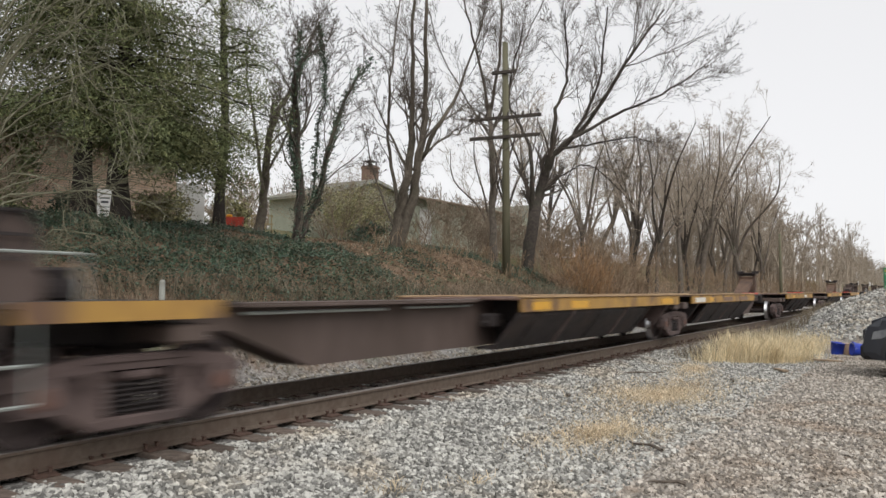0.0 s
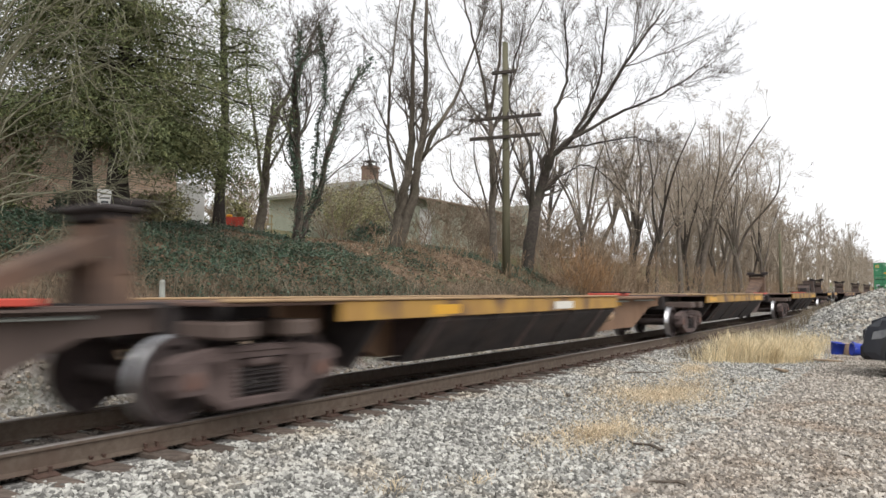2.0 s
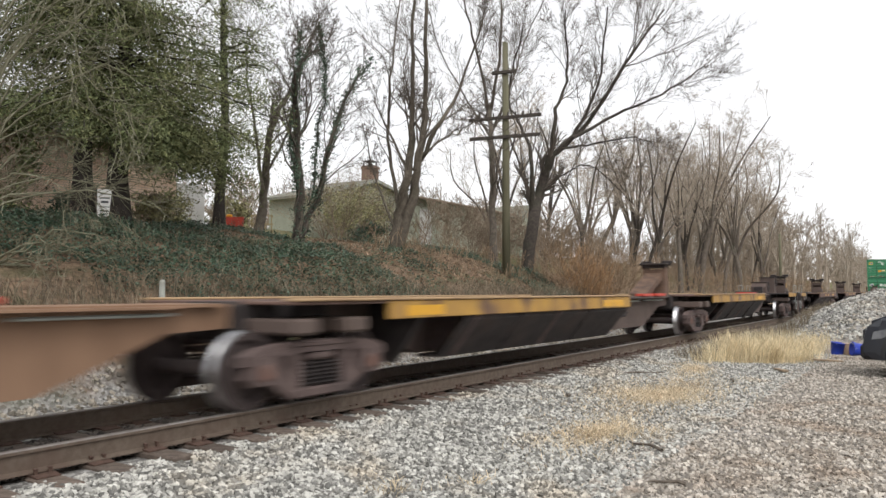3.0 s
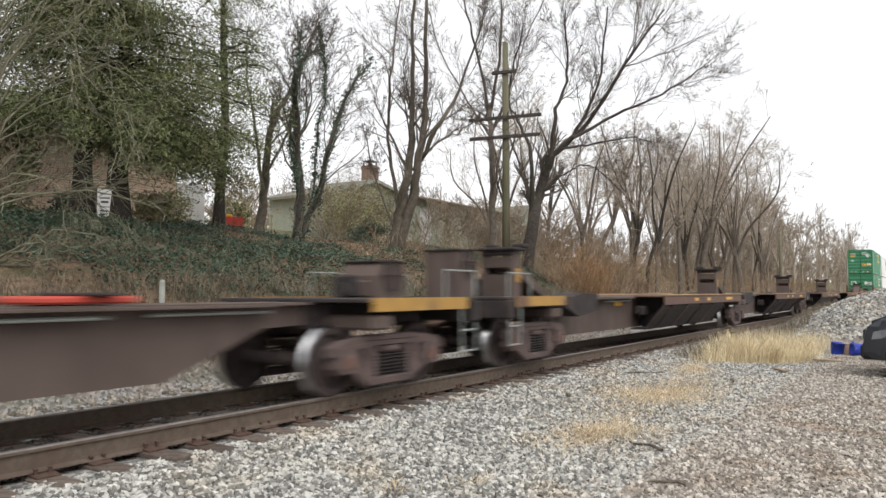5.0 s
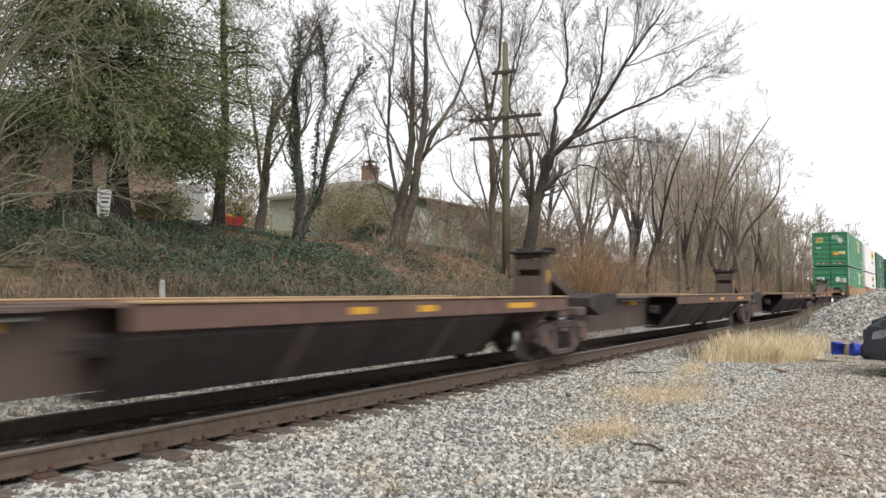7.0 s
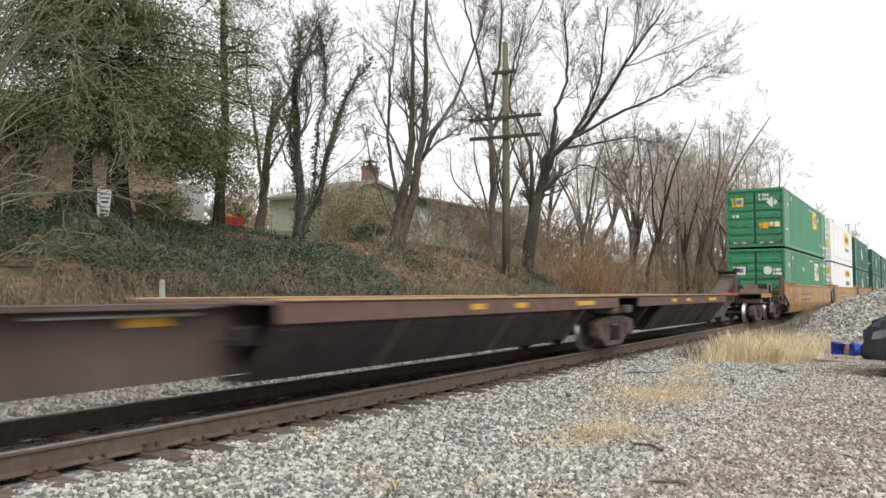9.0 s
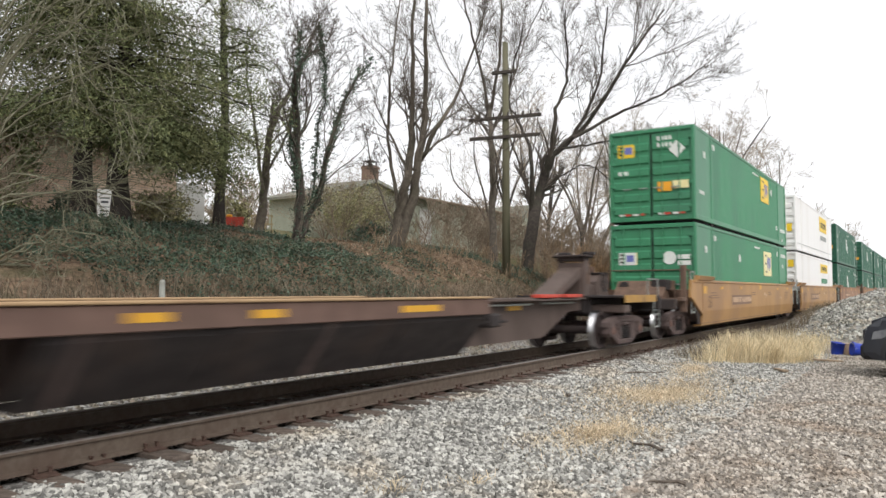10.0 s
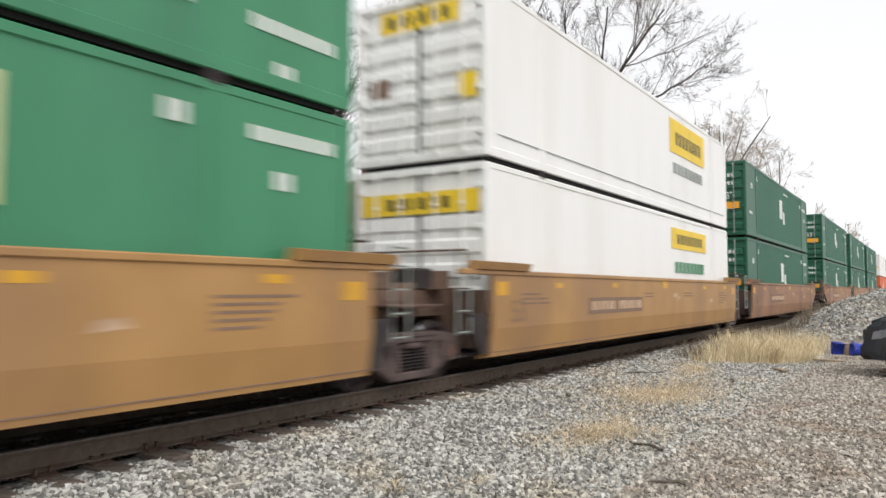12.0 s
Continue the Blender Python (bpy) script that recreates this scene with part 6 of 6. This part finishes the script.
for k in range(4):
    part("upright", Build().box(-0.36 + k * 0.22, -0.32 + k * 0.22, -0.015, 0.015, 0, 0.75), M["trellis"], trellis)
for z in (0.15, 0.4, 0.68):
    part("rung", Build().box(-0.38, 0.38, -0.03, -0.015, z, z + 0.035), M["trellis"], trellis)

# ---- parked vehicle, tubs and boards on the yard ----
def suv():
    gz = on_ground(18.4, -6.6)
    t = thing("suv", "dark navy car parked on the gravel beside a heap", "car", at=pose(18.4, -5.77, gz))
    # y runs forward, the nose at 0; x across
    half = 0.90
    side = [(0.0, 0.42), (-0.02, 0.62), (-0.10, 0.82), (-0.35, 0.95), (-1.15, 1.06), (-1.35, 1.10), (-2.05, 1.62), (-2.5, 1.68), (-3.6, 1.66), (-4.2, 1.2), (-4.45, 1.0), (-4.5, 0.5), (-4.4, 0.3), (-0.2, 0.3)]
    body = Build()
    n = len(side)
    ring = [(-half, 0.86), (-half * 0.97, 1.0), (half * 0.97, 1.0), (half, 0.86)]
    for xx, k in ring:
        for q, (yy, zz) in enumerate(side):
            top = max(0.0, (zz - 1.05) / 0.6)
            body.v.append((xx * (1 - 0.16 * top), yy - (0.22 if k < 1 and yy > -0.3 else 0), zz if k == 1 or zz < 0.9 else zz - 0.035))
    for r in range(3):
        for q in range(n):
            body.f.append((r * n + q, r * n + (q + 1) % n, (r + 1) * n + (q + 1) % n, (r + 1) * n + q))
    body.f += [tuple(range(n)), tuple(range(3 * n, 4 * n))]
    part("body", body, M["car_paint"], t, "dark navy bodywork")
    part("bonnet", Build().add([(-0.7, -0.16, 0.90), (0.7, -0.16, 0.90), (0.74, -0.42, 0.985), (-0.74, -0.42, 0.985), (0.76, -1.16, 1.085), (-0.76, -1.16, 1.085), (-0.7, -0.16, 0.85), (0.7, -0.16, 0.85), (0.76, -1.16, 1.03), (-0.76, -1.16, 1.03)], [(0, 1, 2, 3), (3, 2, 4, 5), (0, 6, 7, 1), (4, 8, 9, 5), (0, 3, 5, 9, 6), (1, 7, 8, 4, 2)]), M["car_paint"], t, "bonnet")
    part("windscreen", Build().add([(-0.76, -1.36, 1.13), (0.76, -1.36, 1.13), (0.66, -2.0, 1.60), (-0.66, -2.0, 1.60), (-0.76, -1.40, 1.10), (0.76, -1.40, 1.10), (0.66, -2.04, 1.57), (-0.66, -2.04, 1.57)], [(0, 1, 2, 3), (4, 5, 6, 7), (0, 1, 5, 4), (2, 3, 7, 6), (1, 2, 6, 5), (0, 3, 7, 4)]), M["screen"], t, "raked windscreen")
    part("bumper", Build().box(-0.84, 0.84, -0.25, 0.05, 0.30, 0.56, 0.06), M["plastic"], t, "black bumper")
    part("grille", Build().box(-0.45, 0.45, -0.1, 0.02, 0.60, 0.76, 0.02), M["plastic"], t)
    for s in (-1, 1):
        part("headlight", Build().add([(s * 0.52, 0.0, 0.64), (s * 0.84, -0.2, 0.66), (s * 0.9, -0.5, 0.80), (s * 0.86, -0.42, 0.86), (s * 0.52, -0.07, 0.80), (s * 0.5, -0.3, 0.7)], [(0, 1, 3, 4), (1, 2, 3), (0, 4, 5), (3, 2, 5, 4), (0, 5, 2, 1)]), M["lens"], t, "clear swept-back headlight")
        part("side_lamp", Build().prism([(-0.16, 0.62), (-0.34, 0.64), (-0.62, 0.76), (-0.5, 0.80), (-0.2, 0.74)], s * 0.885, s * 0.915, "x"), M["lens"], t, "clear headlight corner")
        part("mirror", Build().box(s * 0.9, s * 1.12, -1.75, -1.6, 1.05, 1.2, 0.03), M["car_paint"], t)
        part("side_window", Build().prism([(-1.62, 1.12), (-2.15, 1.55), (-3.5, 1.56), (-3.9, 1.2)], s * 0.86, s * 0.905, "x"), M["pane"], t)
        for yy in (-0.74, -3.5):
            arch = Build()
            for k in range(13):
                a0 = math.pi * k / 12
                arch.v += [(s * 0.84, yy + 0.43 * math.cos(a0), 0.36 + 0.43 * math.sin(a0)), (s * 0.93, yy + 0.43 * math.cos(a0), 0.36 + 0.43 * math.sin(a0)), (s * 0.93, yy + 0.36 * math.cos(a0), 0.36 + 0.36 * math.sin(a0)), (s * 0.84, yy + 0.36 * math.cos(a0), 0.36 + 0.36 * math.sin(a0))]
            for k in range(12):
                for q in range(4):
                    arch.f.append((4 * k + q, 4 * k + (q + 1) % 4, 4 * k + 4 + (q + 1) % 4, 4 * k + 4 + q))
            part("wheel_arch", arch, M["plastic"], t)
            tyre = Build()
            prof = [(0.22, 0.70), (0.33, 0.70), (0.355, 0.73), (0.355, 0.89), (0.33, 0.925), (0.23, 0.93)]
            for r, xx in prof:
                for k in range(24):
                    a0 = 2 * math.pi * k / 24
                    tyre.v.append((s * xx, yy + r * math.cos(a0), 0.355 + r * math.sin(a0)))
            for i in range(len(prof) - 1):
                for k in range(24):
                    tyre.f.append((i * 24 + k, i * 24 + (k + 1) % 24, (i + 1) * 24 + (k + 1) % 24, (i + 1) * 24 + k))
            wl = part("wheel", tyre, M["rubber"], t, "black tyre on alloy rim")
            rim = Build()
            for k in range(5):
                a0 = 2 * math.pi * k / 5
                c, q = math.cos(a0), math.sin(a0)
                rim.prism([(yy + 0.03 * -q, 0.355 + 0.03 * c), (yy + 0.22 * c - 0.035 * q, 0.355 + 0.22 * q + 0.035 * c), (yy + 0.22 * c + 0.035 * q, 0.355 + 0.22 * q - 0.035 * c), (yy + 0.03 * q, 0.355 - 0.03 * c)], s * 0.90, s * 0.92, "x")
            part("rim", rim, M["alloy"], wl)
    return t


suv().scale = (1.0, 1.0, 1.3)


def bucket(x, y, tip, turn, label):
    t = thing("bucket", label, "bucket", "blue buckets", pose(x, y, on_ground(x, y) + 0.17) @ pose(0, 0, 0, tip, 0, turn))
    b = Build()
    prof = [(0.15, -0.17), (0.185, 0.15), (0.195, 0.15), (0.195, 0.18), (0.17, 0.18), (0.14, -0.15)]
    for r, z in prof:
        for k in range(18):
            a = 2 * math.pi * k / 18
            b.v.append((r * math.cos(a), r * math.sin(a), z))
    for i in range(len(prof) - 1):
        for k in range(18):
            b.f.append((i * 18 + k, i * 18 + (k + 1) % 18, (i + 1) * 18 + (k + 1) % 18, (i + 1) * 18 + k))
    part("shell", b, M["blue"], t, smooth=True)
    part("base", Build().tube([(0, 0, -0.175), (0, 0, -0.15)], [0.15, 0.15], 18), M["grey_blue"], t, "pale underside")
    part("handle", Build().tube([(-0.2, 0, 0.14), (-0.15, 0.12, 0.2), (0, 0.18, 0.23), (0.15, 0.12, 0.2), (0.2, 0, 0.14)], [0.006] * 5, 5), M["steel_bar"], t)


bucket(23.7, -4.72, 8, 0, "blue plastic bucket standing beside straw grass")
bucket(23.5, -5.26, 84, 205, "blue plastic bucket tipped over near the car")
tub = thing("tub", "beige plastic tub standing between two buckets", "tub", at=pose(23.8, -4.98, on_ground(23.8, -4.98)))
part("shell", Build().tube([(0, 0, 0), (0, 0, 0.3), (0, 0, 0.33)], [0.13, 0.16, 0.17], 16), M["tan_tub"], tub)
for k, (x, y, a, l) in enumerate(((18.2, -4.1, 20, 1.0), (21.2, -4.75, -70, 0.7))):
    pl = thing("plank", "loose bare wooden plank lying on gravel", "plank", "loose planks", pose(x, y, on_ground(x, y) + 0.02) @ pose(0, 0, 0, 2, 3, a))
    part("board", Build().box(-l / 2, l / 2, -0.07, 0.07, 0, 0.045, 0.006), M["plank"], pl)
for k, (x, y, a, l) in enumerate(((14.6, -2.2, -40, 0.9), (8.3, -4.25, 60, 0.6), (10.9, -2.2, 25, 0.3), (6.9, -4.9, 100, 0.35), (15.3, -3.7, 10, 0.7))):
    rng = np.random.default_rng(300 + k)
    st = thing("stick", "dark fallen stick lying on gravel", "stick", "fallen sticks", pose(x, y, on_ground(x, y) + 0.045) @ pose(0, 0, 0, 0, 0, a))
    w = Wood()
    P = np.array([[l * (q / 5 - 0.5), 0.03 * math.sin(q * 2 + k), 0.012 * math.sin(q)] for q in range(6)])
    w.tube(P, np.linspace(0.02, 0.008, 6), 6)
    part("stem", w.mesh("stem", M["bark"]), None, st)

# ---- ties, plates, spikes ----
tie_mesh = Build().box(-0.115, 0.115, -1.3, 1.3, -0.39, -0.222, 0.012).mesh("tie", M["tie"])
plate_mesh = Build().prism([(-0.19, -0.192), (0.19, -0.192), (0.19, -0.182), (0.09, -0.172), (-0.09, -0.172), (-0.19, -0.182)], -0.1, 0.1, "x").mesh("tie_plate", M["spike"])
spike = Build()
for sx in (-0.06, 0.06):
    for sy in (-0.085, 0.085):
        spike.box(sx - 0.012, sx + 0.012, sy - 0.012, sy + 0.012, -0.18, -0.14).box(sx - 0.016, sx + 0.016, sy - 0.022, sy + 0.022, -0.14, -0.125, 0.004)
spike_mesh = spike.mesh("spikes", M["spike"])
rng = np.random.default_rng(77)
for k in range(150):
    x = -2.0 + k * 0.495 + rng.normal(0, 0.03)
    tie = part("tie", tie_mesh, None, track, at=pose(x, rng.normal(0, 0.05), rng.normal(-0.004, 0.012), 0, 0, rng.normal(0, 1.6)))
    if k < 75:
        for y in (-RAIL, RAIL):
            p = part("tie_plate", plate_mesh, None, tie, at=pose(0, y, -0.027))
            if k < 60 and y < 0:
                tagged(part("spikes", spike_mesh, None, tie, at=pose(0, y, -0.027)), "four rusty rail spikes")
rest = Build()
for k in range(150, 560):
    x = -2.0 + k * 0.495
    rest.box(x - 0.115, x + 0.115, -1.3, 1.3, -0.39, -0.225)
tagged(part("far_ties", rest, M["tie"], track, "weathered wooden ties"), kind="stuff")

# ---- loose stones of ballast and yard ----
CUBE = np.array([(x, y, z) for x in (-1, 1) for y in (-1, 1) for z in (-1, 1)], float)
CUBE_F = np.array([(0, 1, 3, 2), (4, 6, 7, 5), (0, 4, 5, 1), (2, 3, 7, 6), (0, 2, 6, 4), (1, 5, 7, 3)])


def stones(name, label, x, y, size, m, seed):
    """Angular stones, each a skewed block turned at random."""
    rng = np.random.default_rng(seed)
    n = len(x)
    V = CUBE[None] * rng.uniform(0.55, 1.1, (n, 1, 3)) + rng.normal(0, 0.24, (n, 8, 3))
    q = rng.normal(0, 1, (n, 4))
    q /= np.linalg.norm(q, axis=1)[:, None]
    w, a, b, c = q.T
    R = np.stack([1 - 2 * (b * b + c * c), 2 * (a * b - c * w), 2 * (a * c + b * w), 2 * (a * b + c * w), 1 - 2 * (a * a + c * c), 2 * (b * c - a * w),
                  2 * (a * c - b * w), 2 * (b * c + a * w), 1 - 2 * (a * a + b * b)], -1).reshape(n, 3, 3)
    V = np.einsum("nij,nkj->nki", R, V) * (size * rng.uniform(0.55, 1.25, n))[:, None, None]
    V += np.stack([x, y, ground_z(x, y) + size * 0.25], -1)[:, None, :]
    F = (CUBE_F[None] + 8 * np.arange(n)[:, None, None]).reshape(-1, 4)
    tagged(new(name, fast_mesh(name, V.reshape(-1, 3), F, m)), label, "gravel", kind="stuff")


def strewn(n, xs, ys, seed, power=1.0):
    r = np.random.default_rng(seed)
    return xs[0] + (xs[1] - xs[0]) * r.random(n) ** power, r.uniform(ys[0], ys[1], n)


x, y = strewn(56000, (2.2, 24), (-4.6, -1.05), 81, 1.5)
ok = ~((np.abs(np.mod(x + 2.0 + 0.2475, 0.495) - 0.2475) < 0.105) & (y > -1.30 + 0.22 * soft_noise(np.round((x + 2.0) / 0.495) * 3.7, y * 0 + 0.5, 31)))
stones("ballast", "pale grey crushed-stone ballast beside the track", x[ok], y[ok], np.full(ok.sum(), 0.0205), M["stone"], 82)
# stones between the rails carry the train's shade in their colour
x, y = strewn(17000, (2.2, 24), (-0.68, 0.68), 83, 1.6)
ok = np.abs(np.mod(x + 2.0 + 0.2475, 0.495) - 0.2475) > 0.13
stones("ballast_between_rails", "grey ballast between ties and rails", x[ok], y[ok], np.full(ok.sum(), 0.024), M["stone_shaded"], 84)
x, y = strewn(9500, (3, 30), (0.9, 3.9), 85, 1.4)
stones("far_ballast", "grey and tan ballast beyond the track", x, y, np.full(len(x), 0.03), M["stone_far"], 86)
x, y = strewn(26000, (4.5, 26), (-6.9, -4.2), 87, 1.3)
stones("yard_gravel", "brownish gravel of the yard", x, y, np.full(len(x), 0.0175), M["stone_brown"], 88)
x, y = strewn(12000, (28, 60), (-9, -1.3), 89, 1.2)
ok = ground_z(x, y) > -0.42
stones("ballast_heap", "heap of grey crushed stone beside the track", x[ok], y[ok], np.full(ok.sum(), 0.045), M["stone"], 90)


# ---- what moves ----
def motions():
    seconds = range(13)
    for ob, u in MOVING:
        z = LIFT.get(ob, 0.0)
        walk(ob, [(t, pose(u + DOORS_AT_0 - SPEED * t, 0, z)) for t in seconds])
    turn = math.degrees(SPEED / WHEEL_R) / FPS
    for ob in ROLLING:
        at = ob.matrix_basis.translation.copy()
        walk(ob, [(k / FPS, pose(at.x, at.y, at.z, 0, -turn * k, 0)) for k in range(12 * FPS + 1)])


motions()
